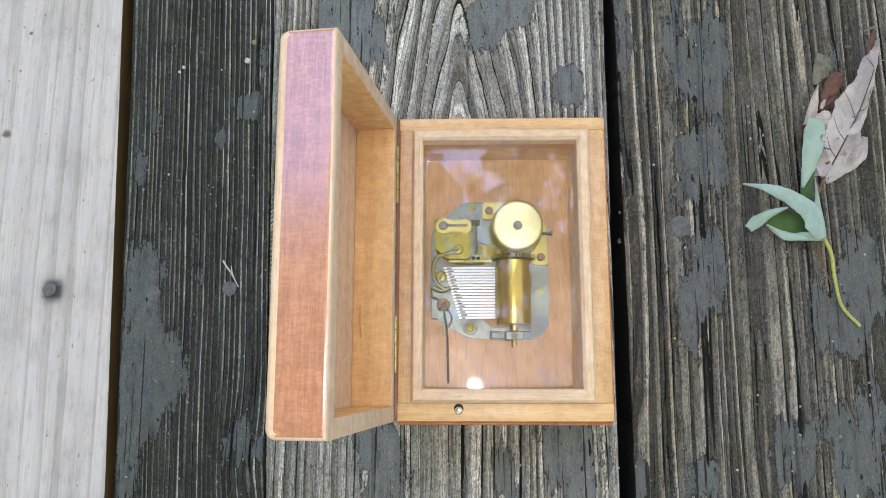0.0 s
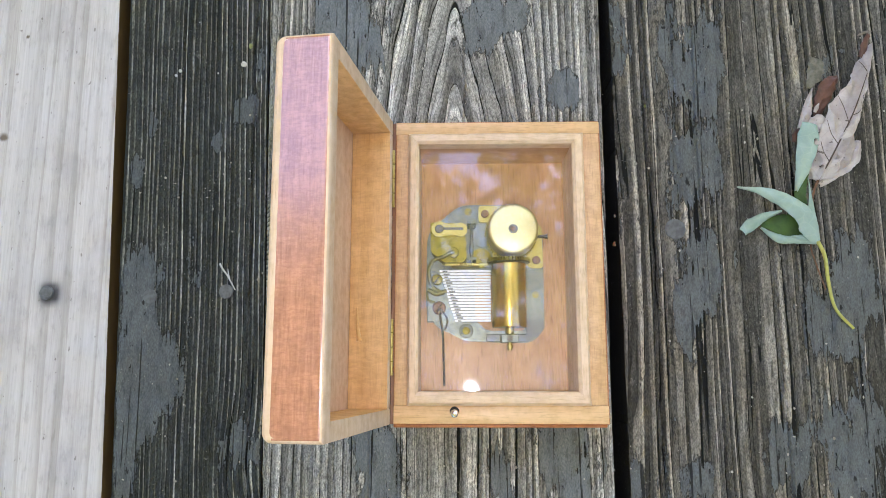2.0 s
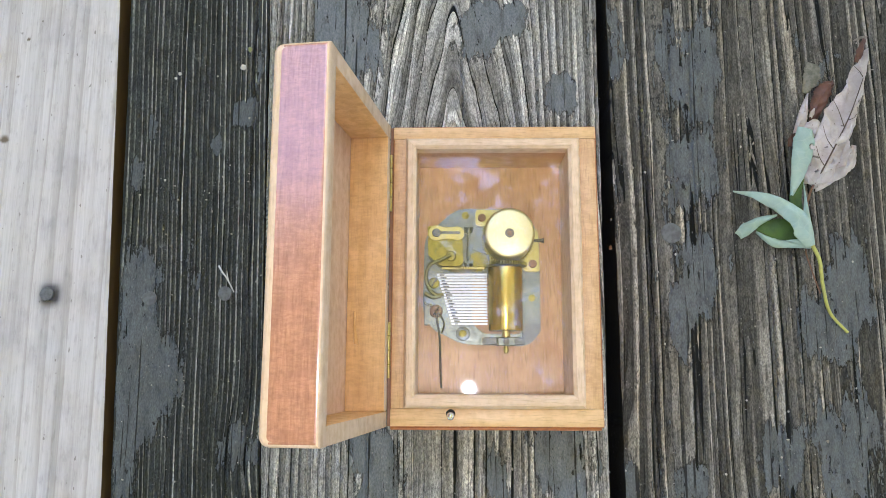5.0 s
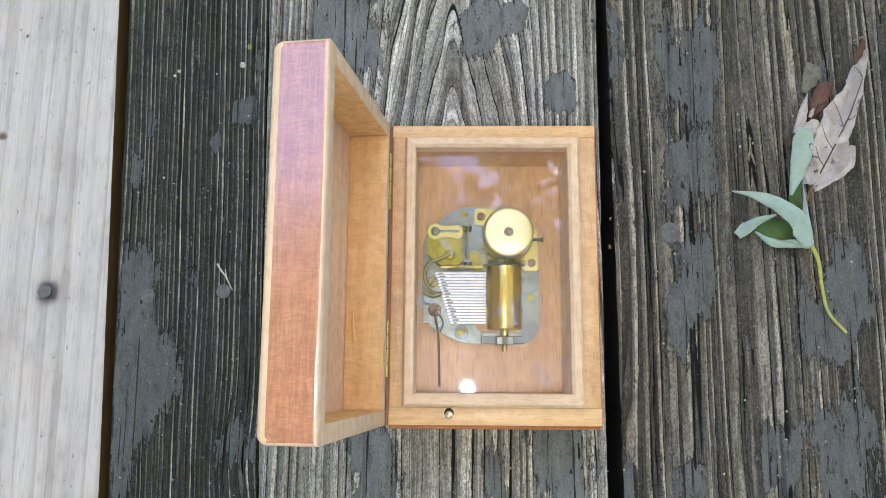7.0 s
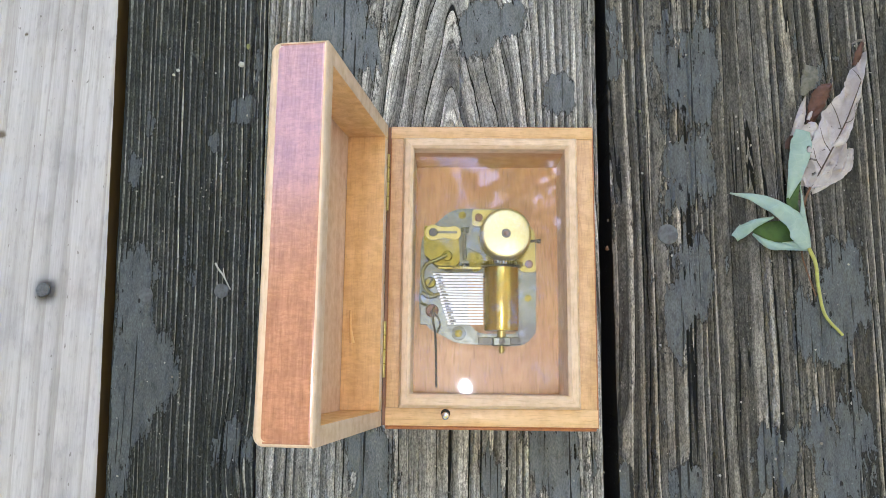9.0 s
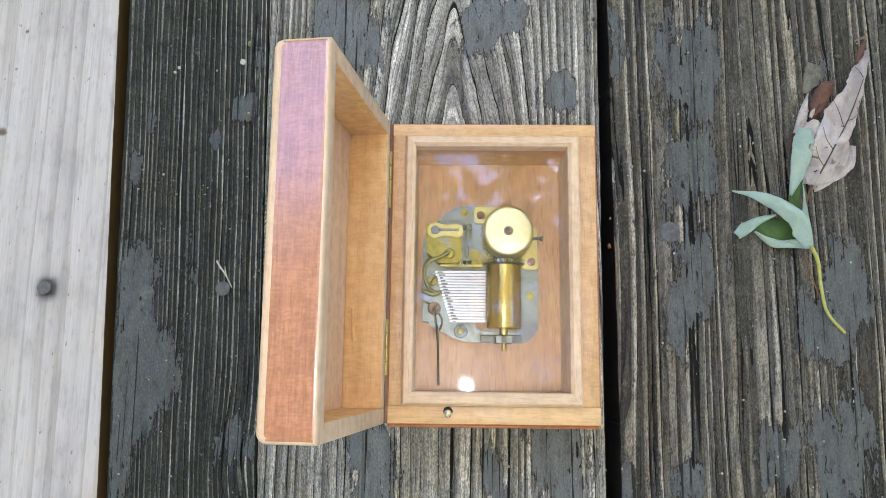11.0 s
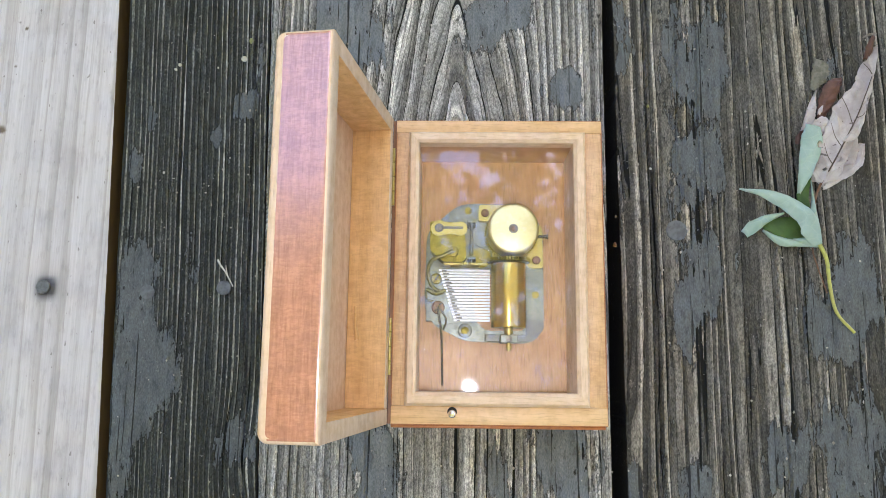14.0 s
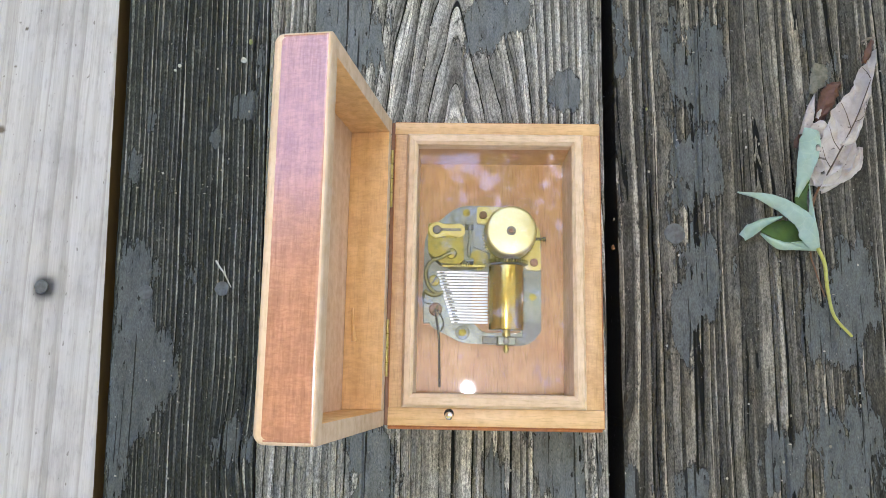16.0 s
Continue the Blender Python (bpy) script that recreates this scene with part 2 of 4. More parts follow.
    blister = s.noise((340, 120, 200), 5, 0.7)
    film = s.mix(s.span(blister, 0.54, 0.60, 0.0, 0.55), film, s.mix(1.0, film, (0.5, 0.5, 0.5), "MULTIPLY"))
    film = s.mix(s.math("MULTIPLY", s.span(pitted, 0.58, 0.70), 0.22), film, mean)
    film = s.mix(split, (0.016, 0.016, 0.017), film)
    wood = s.mix(s.math("MULTIPLY", lip, 0.8), wood, (0.012, 0.012, 0.012))
    colour = s.mix(cover, wood, film)
    # plank sides are coloured near black, which keeps the gaps between boards dark
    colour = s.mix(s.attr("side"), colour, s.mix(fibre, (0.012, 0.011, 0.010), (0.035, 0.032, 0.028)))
    dust = s.math("MULTIPLY", s.span(s.noise((900, 700, 900), 2, 0.5), 0.655, 0.73), s.span(s.noise((60, 40, 60), 2, 0.5), 0.4, 0.6))
    colour = s.mix(s.math("MULTIPLY", dust, 0.45), colour, (0.36, 0.35, 0.32))
    relief = s.math("SUBTRACT", s.math("ADD", s.math("ADD", s.math("MULTIPLY", fibre, 0.5), s.math("MULTIPLY", speck, 0.45)), rise), s.math("ADD", s.math("MULTIPLY", hair, 0.4), s.math("MULTIPLY", gap, 1.2)))
    height = s.math("ADD", s.math("MULTIPLY", cover, s.math("ADD", s.math("MULTIPLY_ADD", split, 0.6, 0.3), s.math("ADD", blister, s.math("MULTIPLY", speck, 0.3)))), s.math("MULTIPLY", s.math("SUBTRACT", 1.0, cover), relief))
    s.bump(height, 0.9, 0.0008)
    return s.done(Base_Color=colour, Roughness=s.span(cover, 0, 1, 0.85, 0.58), Specular_IOR_Level=0.3)


def new_board(name):
    s = Nodes(name)
    broad = s.noise((110, 2.2, 30), 3, 0.5)
    fibre = s.noise((1500, 30, 200), 3, 0.6)
    g = s.math("ADD", s.attr("grain"), s.math("MULTIPLY", s.math("SUBTRACT", s.noise((160, 14, 60), 3, 0.6), 0.5), 0.25))
    saw = s.math("FRACT", g)
    late = s.math("MULTIPLY", s.span(saw, 0.55, 0.93), s.math("SUBTRACT", 1.0, s.span(saw, 0.94, 1.0)))
    late = s.math("MULTIPLY", late, s.span(s.dice(s.math("FLOOR", g)), 0.0, 1.0, 0.15, 0.9))
    c = s.mix(s.span(broad, 0.30, 0.72), (0.66, 0.645, 0.645), (0.585, 0.57, 0.572))
    c = s.mix(late, c, s.mix(1.0, c, (0.74, 0.72, 0.70), "MULTIPLY"))
    c = s.mix(s.span(fibre, 0.3, 0.75), s.mix(1.0, c, (0.86, 0.855, 0.855), "MULTIPLY"), c)
    c = s.mix(s.span(s.noise((420, 5, 90), 3, 0.6), 0.56, 0.68), c, s.mix(1.0, c, (0.88, 0.87, 0.85), "MULTIPLY"))
    c = s.mix(s.span(s.noise((55, 30, 40), 5, 0.65), 0.45, 0.72), c, s.mix(1.0, c, (0.82, 0.815, 0.82), "MULTIPLY"))
    c = s.mix(s.span(s.noise((500, 120, 200), 4, 0.65), 0.5, 0.72), c, s.mix(1.0, c, (0.83, 0.825, 0.825), "MULTIPLY"))
    fleck = s.span(s.noise((420, 200, 300), 2, 0.5), 0.70, 0.74)
    c = s.mix(s.math("MULTIPLY", fleck, 0.6), c, (0.13, 0.115, 0.10))
    # iron stain and the nail head's shadow, both put into the colour
    c = s.mix(s.math("MULTIPLY", s.attr("stain"), 0.9), c, (0.045, 0.045, 0.055))
    knot = s.attr("knot")
    c = s.mix(s.span(s.math("ADD", knot, s.math("MULTIPLY", s.math("SUBTRACT", fibre, 0.5), 0.3)), 0.3, 0.8), c, (0.16, 0.13, 0.10))
    side = s.attr("side")
    c = s.mix(side, c, s.mix(fibre, (0.09, 0.056, 0.02), (0.15, 0.095, 0.035)))
    s.bump(s.math("ADD", fibre, s.math("MULTIPLY", broad, 1.5)), 0.35, 0.0004)
    return s.done(Base_Color=c, Roughness=0.75, Specular_IOR_Level=0.3)


def fine_wood(name, light, dark, along="y", rough=0.42, coat=0.15, pores=0.5, band=1.0, fleck=260, fiddle=0.0, coat_ior=1.5, coat_rough=0.3):
    """Planed, varnished wood with its grain along one axis."""
    s = Nodes(name)
    k = {"x": (1, 12, 12), "y": (12, 1, 12), "z": (12, 12, 1)}[along]
    ring = s.noise(tuple(22 * v * band for v in k), 3, 0.55, 1.0, 0.4)
    pore = s.noise(tuple(150 * v for v in k), 3, 0.6)
    mott = s.noise((fleck, fleck, fleck), 4, 0.6)
    c = s.mix(s.span(ring, 0.3, 0.7), light, dark)
    c = s.mix(s.math("MULTIPLY", s.span(pore, 0.5, 0.72), pores), c, s.mix(1.0, c, (0.62, 0.55, 0.48), "MULTIPLY"))
    c = s.mix(s.span(mott, 0.35, 0.7), c, s.mix(1.0, c, (0.88, 0.85, 0.80), "MULTIPLY"))
    if fiddle:
        cross = s.math("MULTIPLY", s.noise((380, 1300, 380), 4, 0.65), s.noise((90, 200, 90), 4, 0.65))
        c = s.mix(s.math("MULTIPLY", s.span(cross, 0.18, 0.33), fiddle), s.mix(1.0, c, (0.84, 0.80, 0.82), "MULTIPLY"), s.mix(1.0, c, (1.12, 1.16, 1.14), "MULTIPLY"))
    s.bump(s.math("ADD", pore, s.math("MULTIPLY", mott, 0.4)), 0.18, 0.0002)
    return s.done(Base_Color=c, Roughness=s.span(mott, 0.3, 0.7, rough - 0.06, rough + 0.08), Coat_Weight=coat, Coat_Roughness=coat_rough, Coat_IOR=coat_ior)


def metal(name, light, dark, rough, scratch=(400, 400, 400), wear=0.5, metallic=1.0):
    s = Nodes(name)
    stain = s.noise((650, 650, 650), 5, 0.7)
    brush = s.noise(scratch, 3, 0.6)
    c = s.mix(s.math("MULTIPLY", s.span(stain, 0.42, 0.7), wear), light, dark)
    s.bump(brush, 0.12, 0.0001)
    return s.done(Base_Color=c, Metallic=metallic, Roughness=s.span(s.math("ADD", stain, s.math("MULTIPLY", brush, 0.4)), 0.4, 1.0, rough, rough + 0.04 + 0.2 * wear))


def leaf_mat(name, face, shade, vein, through=0.2, spots=0.0):
    s = Nodes(name)
    c = s.mix(s.span(s.noise((130, 130, 130), 5, 0.6), 0.35, 0.68), face, shade)
    c = s.mix(s.math("MULTIPLY", s.math("SUBTRACT", 1.0, s.span(s.cells((190, 190, 60)), 0.01, 0.05)), 0.14), c, vein)
    c = s.mix(s.span(s.noise((60, 60, 60), 4, 0.65), 0.45, 0.68, 0.0, 0.45), c, s.mix(0.5, shade, vein))
    if spots:
        c = s.mix(s.math("MULTIPLY", s.span(s.noise((330, 330, 330), 2, 0.5), 0.66, 0.71), spots), c, (0.06, 0.04, 0.035))
    s.bump(s.math("ADD", s.cells((190, 190, 60)), s.noise((500, 500, 500), 3)), 0.4, 0.0004)
    return s.done(Base_Color=c, Roughness=0.6, Subsurface_Weight=through, Subsurface_Radius=(0.001, 0.001, 0.0005), Subsurface_Scale=0.5)


def plain(name, light, dark, rough, scale=300, metallic=0.0):
    s = Nodes(name)
    f = s.noise((scale, scale, scale), 4, 0.6)
    s.bump(f, 0.3, 0.0003)
    return s.done(Base_Color=s.mix(s.span(f, 0.35, 0.68), light, dark), Roughness=rough, Metallic=metallic)


M_DARK = old_board("weathered_dark_wood", (0.46, 0.465, 0.44), (0.050, 0.054, 0.052), (0.004, 0.004, 0.004), (0.095, 0.106, 0.114), (0.75, 0.76, 0.70), (0.66, 0.86), 0.25, 0.5, 2.3, 0.7, 0.42, 0.12)
M_MID = old_board("weathered_grey_wood", (0.72, 0.71, 0.68), (0.25, 0.246, 0.236), (0.008, 0.008, 0.0075), (0.155, 0.17, 0.182), (0.90, 0.89, 0.85), (0.20, 0.80), 0.14, 0.45, 5.0, 0.9, 0.14, 0.45)
M_RIGHT = old_board("weathered_brown_grey_wood", (0.54, 0.505, 0.445), (0.115, 0.110, 0.100), (0.006, 0.006, 0.0055), (0.108, 0.118, 0.125), (0.88, 0.84, 0.77), (0.40, 0.88), 0.22, 0.5, 4.0, 0.9, 0.22, 0.3)
M_WHITE = new_board("new_pine")
M_MAPLE_Y = fine_wood("maple_along", (0.77, 0.525, 0.275), (0.69, 0.445, 0.215), "y", fiddle=0.35)
M_MAPLE_X = fine_wood("maple_across", (0.77, 0.525, 0.275), (0.69, 0.445, 0.215), "x")
M_LINER_Y = fine_wood("pale_liner_along", (0.78, 0.60, 0.425), (0.71, 0.53, 0.355), "y", 0.55, 0.0)
M_LINER_X = fine_wood("pale_liner_across", (0.78, 0.60, 0.425), (0.71, 0.53, 0.355), "x", 0.5, 0.05)
M_LID_IN = fine_wood("lid_lining_wood", (0.84, 0.555, 0.255), (0.76, 0.475, 0.195), "y", 0.62, 0.0, 0.3, fiddle=0.3)
# pinkish lining wood, darkened in colour for the shade inside the lid
M_LID_TOP = fine_wood("shaded_lid_top_lining", (0.60, 0.42, 0.29), (0.53, 0.355, 0.235), "y", 0.6, 0.0, 0.3)
M_RIM = fine_wood("bare_rim_wood", (0.62, 0.49, 0.36), (0.55, 0.42, 0.30), "y", 0.6, 0.0, 0.3)
M_RED = fine_wood("mahogany_stain", (0.60, 0.27, 0.165), (0.49, 0.205, 0.12), "y", 0.36, 1.0, 0.5, 3.5, 900, 0.6, 1.95, 0.14)
M_STAIN = fine_wood("orange_stain", (0.50, 0.19, 0.05), (0.38, 0.13, 0.035), "y", 0.4, 0.2)
M_GLUE = plain("dried_glue", (0.62, 0.37, 0.14), (0.54, 0.30, 0.10), 0.35)
# red stain darkened to stand for the shade in the hinge gap
M_SHADE_RED = fine_wood("shaded_gap_stain", (0.27, 0.12, 0.05), (0.18, 0.07, 0.03), "y", 0.45, 0.1)
M_PANEL = fine_wood("brown_panel_wood", (0.54, 0.30, 0.13), (0.46, 0.24, 0.10), "y", 0.5, 0.1, 0.9)
M_STEEL = metal("zinc_plate", (0.20, 0.215, 0.195), (0.06, 0.068, 0.055), 0.30, wear=0.6)
M_OLIVE = metal("tarnished_wire", (0.20, 0.19, 0.09), (0.10, 0.095, 0.045), 0.4)
M_LEAD = metal("dull_lead", (0.16, 0.16, 0.155), (0.09, 0.09, 0.085), 0.5)
M_COMB = metal("comb_steel", (0.62, 0.62, 0.61), (0.42, 0.42, 0.41), 0.4, (60, 900, 900), 0.3, 0.55)
M_CAP = metal("pale_brass", (0.70, 0.645, 0.36), (0.56, 0.49, 0.24), 0.36, (500, 500, 500), 0.4)
M_BRASS = metal("brass", (0.50, 0.42, 0.15), (0.30, 0.235, 0.06), 0.27, (500, 500, 500), 0.5)
M_BRASS_OLD = metal("aged_brass", (0.26, 0.215, 0.04), (0.045, 0.037, 0.006), 0.28, (600, 600, 600), 0.8)
M_DRUM = metal("polished_brass", (0.58, 0.42, 0.10), (0.36, 0.22, 0.05), 0.19, (900, 60, 900), 0.08)
M_CHROME = metal("nickel", (0.82, 0.81, 0.79), (0.7, 0.68, 0.65), 0.1, wear=0.2)
M_DARKMETAL = metal("dark_wire", (0.12, 0.11, 0.10), (0.06, 0.05, 0.045), 0.45, wear=0.6)
M_RUST = metal("brown_screw", (0.20, 0.11, 0.08), (0.10, 0.055, 0.04), 0.42, wear=0.8, metallic=0.6)
M_NAIL = plain("painted_nail", (0.135, 0.145, 0.155), (0.085, 0.09, 0.10), 0.6, 500)
# near-black that stands for the shade inside holes and screw slots
M_HOLE = plain("hole_shade", (0.02, 0.016, 0.012), (0.012, 0.01, 0.008), 0.8)
M_EARTH = plain("dark_earth", (0.045, 0.035, 0.022), (0.02, 0.016, 0.01), 0.95, 6)
M_DRY = leaf_mat("dry_leaf", (0.58, 0.54, 0.54), (0.42, 0.375, 0.375), (0.24, 0.19, 0.18), spots=0.8)
M_BROWN = leaf_mat("brown_leaf", (0.16, 0.075, 0.055), (0.09, 0.042, 0.032), (0.05, 0.025, 0.02), 0.1)
M_PALE_GREEN = leaf_mat("pale_leaf_underside", (0.35, 0.475, 0.43), (0.28, 0.395, 0.355), (0.52, 0.62, 0.55))
M_GREEN = leaf_mat("leaf_upper_side", (0.065, 0.135, 0.025), (0.035, 0.08, 0.015), (0.09, 0.14, 0.04), 0.1)
M_STEM = plain("yellow_stem", (0.50, 0.52, 0.13), (0.42, 0.40, 0.12), 0.5, 600)
M_TWIG = plain("brown_stem", (0.22, 0.12, 0.07), (0.14, 0.08, 0.05), 0.7, 600)
M_STRAW = plain("pale_fibre", (0.24, 0.215, 0.185), (0.15, 0.13, 0.11), 0.8, 500)
M_LICHEN = plain("grey_leaf_scrap", (0.20, 0.195, 0.165), (0.12, 0.118, 0.098), 0.8, 500)
M_GRIT = plain("sand_grains", (0.50, 0.48, 0.43), (0.22, 0.20, 0.16), 0.85, 60)
M_RIB = plain("dark_leaf_rib", (0.11, 0.08, 0.065), (0.07, 0.05, 0.04), 0.7, 600)
M_CHALK = plain("pale_crumb", (0.62, 0.62, 0.58), (0.48, 0.48, 0.45), 0.8, 500)
M_BUD = plain("green_crumb", (0.28, 0.30, 0.12), (0.2, 0.22, 0.08), 0.7, 500)
M_BARK = plain("bark", (0.10, 0.08, 0.06), (0.05, 0.04, 0.03), 0.9, 12)


def crown_mat():
    s = Nodes("crown_leaves")
    geo = s.n.new("ShaderNodeNewGeometry").outputs["Random Per Island"]
    c = s.mix(geo, (0.10, 0.13, 0.03), (0.28, 0.22, 0.05))
    dif = s.n.new("ShaderNodeBsdfTranslucent")
    s.put(s.mix(geo, (0.70, 0.64, 0.13), (0.88, 0.67, 0.15)), dif.inputs["Color"])
    add = s.n.new("ShaderNodeMixShader")
    add.inputs[0].default_value = 0.78
    s.l.new(s.bsdf.outputs[0], add.inputs[1]), s.l.new(dif.outputs[0], add.inputs[2])
    s.l.new(add.outputs[0], s.n["Material Output"].inputs["Surface"])
    return s.done(Base_Color=c, Roughness=0.6)


def glass_mat():
    """Clear glass under a thin uneven film of dust that glitters round the torch's mirror image."""
    s = Nodes("window_glass")
    smear = s.math("MULTIPLY", s.noise((60, 60, 60), 4, 0.6), s.span(s.noise((1900, 1900, 1900), 2, 0.6), 0.50, 0.62, 0.15, 1.6))
    grit = s.n.new("ShaderNodeBump")
    grit.inputs["Strength"].default_value, grit.inputs["Distance"].default_value = 1.0, 0.0001
    s.put(s.noise((2600, 2600, 2600), 2, 0.6), grit.inputs["Height"])
    s.l.new(grit.outputs["Normal"], s.bsdf.inputs["Coat Normal"])
    return s.done(Base_Color=(0.985, 0.99, 0.975), Roughness=0.026, IOR=1.5, Transmission_Weight=1.0, Coat_Weight=s.span(smear, 0.15, 0.8, 0.0, 0.8), Coat_Roughness=0.15)


M_CROWN, M_GLASS = crown_mat(), glass_mat()


# ---- ground and deck ----
def ground():
    bm = bmesh.new()
    bmesh.ops.create_grid(bm, x_segments=2, y_segments=2, size=60000)
    bmesh.ops.translate(bm, verts=bm.verts, vec=(0, 0, -18))
    tagged(part("ground", bm, M_EARTH, None), "dark bare earth under the deck", "ground", kind="structure")


def value_noise(x, y, seed):
    """Smooth random values on a lattice."""
    table = np.random.RandomState(seed).rand(256, 256)
    xi, yi = np.floor(x).astype(int), np.floor(y).astype(int)
    fx, fy = x - xi, y - yi
    fx, fy = fx * fx * (3 - 2 * fx), fy * fy * (3 - 2 * fy)
    a, b = table[xi % 256, yi % 256], table[(xi + 1) % 256, yi % 256]
    c, d = table[xi % 256, (yi + 1) % 256], table[(xi + 1) % 256, (yi + 1) % 256]
    return (a * (1 - fx) + b * fx) * (1 - fy) + (c * (1 - fx) + d * fx) * fy


def fractal(x, y, seed, octaves=3):
    return sum(value_noise(x * 2 ** k, y * 2 ** k, seed + k) / 2 ** (k + 1) for k in range(octaves)) / (1 - 0.5 ** octaves)


def deck_board(name, left, right, mat, label, rings, seed, step=0.05, blobs=(), base=0.0, cracks=(), depth=0.05, thick=3.6, ragged=0.03, knots=(), stain_shadows=()):
    """One plank. left, right: the x of its edges as (at y=0, slope). rings(x, y) gives the run of the grain."""
    ys = np.concatenate([np.linspace(-60, -14, 24)[:-1], np.arange(-14, 17.01, 0.2), np.linspace(17, 75, 30)[1:]])
    width = right[0] - left[0]
    ss = np.linspace(0, 1, int(width / step) + 1)
    s, y = np.meshgrid(ss, ys)
    xl = left[0] + left[1] * y + ragged * (fractal(y * 0 + 3.1, y * 1.7, seed + 40) - 0.5) * 2
    xr = right[0] + right[1] * y + ragged * (fractal(y * 0 + 7.7, y * 1.7, seed + 50) - 0.5) * 2
    x = xl + (xr - xl) * s
    g = rings(x, y)
    ring = 0.5 + 0.5 * np.cos(2 * np.pi * g)
    paint = base + 0.55 * (fractal(x * 1.3, y * 0.28, seed, 4) - 0.5) * 2 * 0.5
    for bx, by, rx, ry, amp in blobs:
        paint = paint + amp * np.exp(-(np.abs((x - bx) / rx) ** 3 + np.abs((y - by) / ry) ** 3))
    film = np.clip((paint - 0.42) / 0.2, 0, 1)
    z = -depth * ring ** 2 * (1 - 0.7 * film) + 0.02 * film
    z += 0.05 * (fractal(x * 0.5, y * 0.1, seed + 9) - 0.5)
    for cx, slope, y0, y1, w, deep in cracks:
        c = cx + slope * y + 0.12 * (fractal(x * 0 + cx, y * 0.5, seed + 20) - 0.5) * 2
        run = np.clip((y - y0) / 1.0, 0, 1) * np.clip((y1 - y) / 1.0, 0, 1)
        z -= deep * run * np.exp(-((x - c) / w) ** 2)
    e = np.minimum(x - xl, xr - x)
    z -= 0.10 * np.exp(-e / 0.10)
    ny, nx = x.shape
    top = np.stack([x, y, z], -1).reshape(-1, 3)
    # the skirt: edges down to the underside
    rim = np.concatenate([np.arange(nx), nx * np.arange(1, ny) + nx - 1, nx * (ny - 1) + np.arange(nx - 2, -1, -1), nx * np.arange(ny - 2, 0, -1)])
    low = top[rim].copy()
    low[:, 2] = -thick
    verts = np.concatenate([top, top[rim], low]) * CM
    i = (np.arange(ny - 1)[:, None] * nx + np.arange(nx - 1)).reshape(-1)
    quads = np.stack([i, i + 1, i + nx + 1, i + nx], -1)
    n, m = len(top), len(rim)
    k = np.arange(m)
    skirt = np.stack([n + k, n + m + k, n + m + (k + 1) % m, n + (k + 1) % m], -1)
    me = bpy.data.meshes.new(name)
    me.from_pydata(verts.tolist(), [], np.concatenate([quads, skirt]).tolist() + [list(range(n + 2 * m - 1, n + m - 1, -1))])
    knot = sum([np.exp(-(((x - a) / r) ** 2 + ((y - b) / (r * 0.8)) ** 2)) for a, b, r in knots], np.zeros_like(x))
    # dark ring at the nail: its stain together with its painted shadow
    stain = sum([np.exp(-np.hypot(x - a, y - b) / r * 1.2) + 0.9 * np.exp(-(((x - a) / r) ** 4 + ((y - b) / r) ** 4)) for a, b, r in stain_shadows], np.zeros_like(x))
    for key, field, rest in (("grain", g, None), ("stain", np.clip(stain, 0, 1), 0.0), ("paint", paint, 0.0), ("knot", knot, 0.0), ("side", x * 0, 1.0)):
        flat = field.reshape(-1)
        edge = flat[rim] if rest is None else np.full(m, rest)
        a = me.attributes.new(key, "FLOAT", "POINT")
        a.data.foreach_set("value", np.concatenate([flat, edge, edge]).astype(np.float32))
    me.polygons.foreach_set("use_smooth", [True] * len(quads) + [False] * (m + 1))
    me.materials.append(mat)
    return tagged(new(name, me), label, "deck board", "deck boards", "structure")


def wander(x, y, seed, amount=0.5):
    return amount * (fractal(x * 0.35, y * 0.07, seed) - 0.5) * 2


def uneven(x, seed, amount):
    """Years of thick and thin growth across a plank."""
    return amount * (fractal(x * 0.9, x * 0 + seed * 1.7, seed, 4) - 0.5) * 2


def rings_dark(x, y):
    u = x + 0.03 * y
    return u / 0.24 + uneven(u, 3, 1.1) + wander(x, y, 11, 0.9) + 1.4 * np.exp(-((x + 10.6) ** 2 / 1.5 + (y + 7.6) ** 2 / 5))


def rings_mid(x, y):
    u = x + 1.5
    arched = np.clip((y + 3) / 7, 0, 1)
    side = np.sqrt(u ** 2 + 0.008) * arched + u * (1 - arched)
    rise = np.log1p(np.exp(np.clip(y, -30, 30)))
    fine = np.log1p(np.exp(np.clip((np.abs(u) - 3.6) * 2.0, -30, 30))) / 2.0 * np.where(arched > 0.5, 1.0, np.sign(u))
    return side / 0.58 + 1.8 * fine * (0.5 + 0.5 * arched) + 0.2 * u * (1 - arched) + (1 - arched) * uneven(u, 13, 0.9) + uneven(u, 9, 0.6) + 0.30 * rise * np.exp(-(u / 4.0) ** 2) + wander(x, y, 21, 0.3)


def rings_right(x, y):
    return x / 0.52 + uneven(x, 5, 1.5) + 1.3 * (fractal(x * 0.5, y * 0.03, 33) - 0.5) * 2 + wander(x, y, 31, 0.7)


def rings_new(x, y):
    return x / 0.62 + uneven(x, 7, 1.0) + wander(x, y, 41, 0.35)


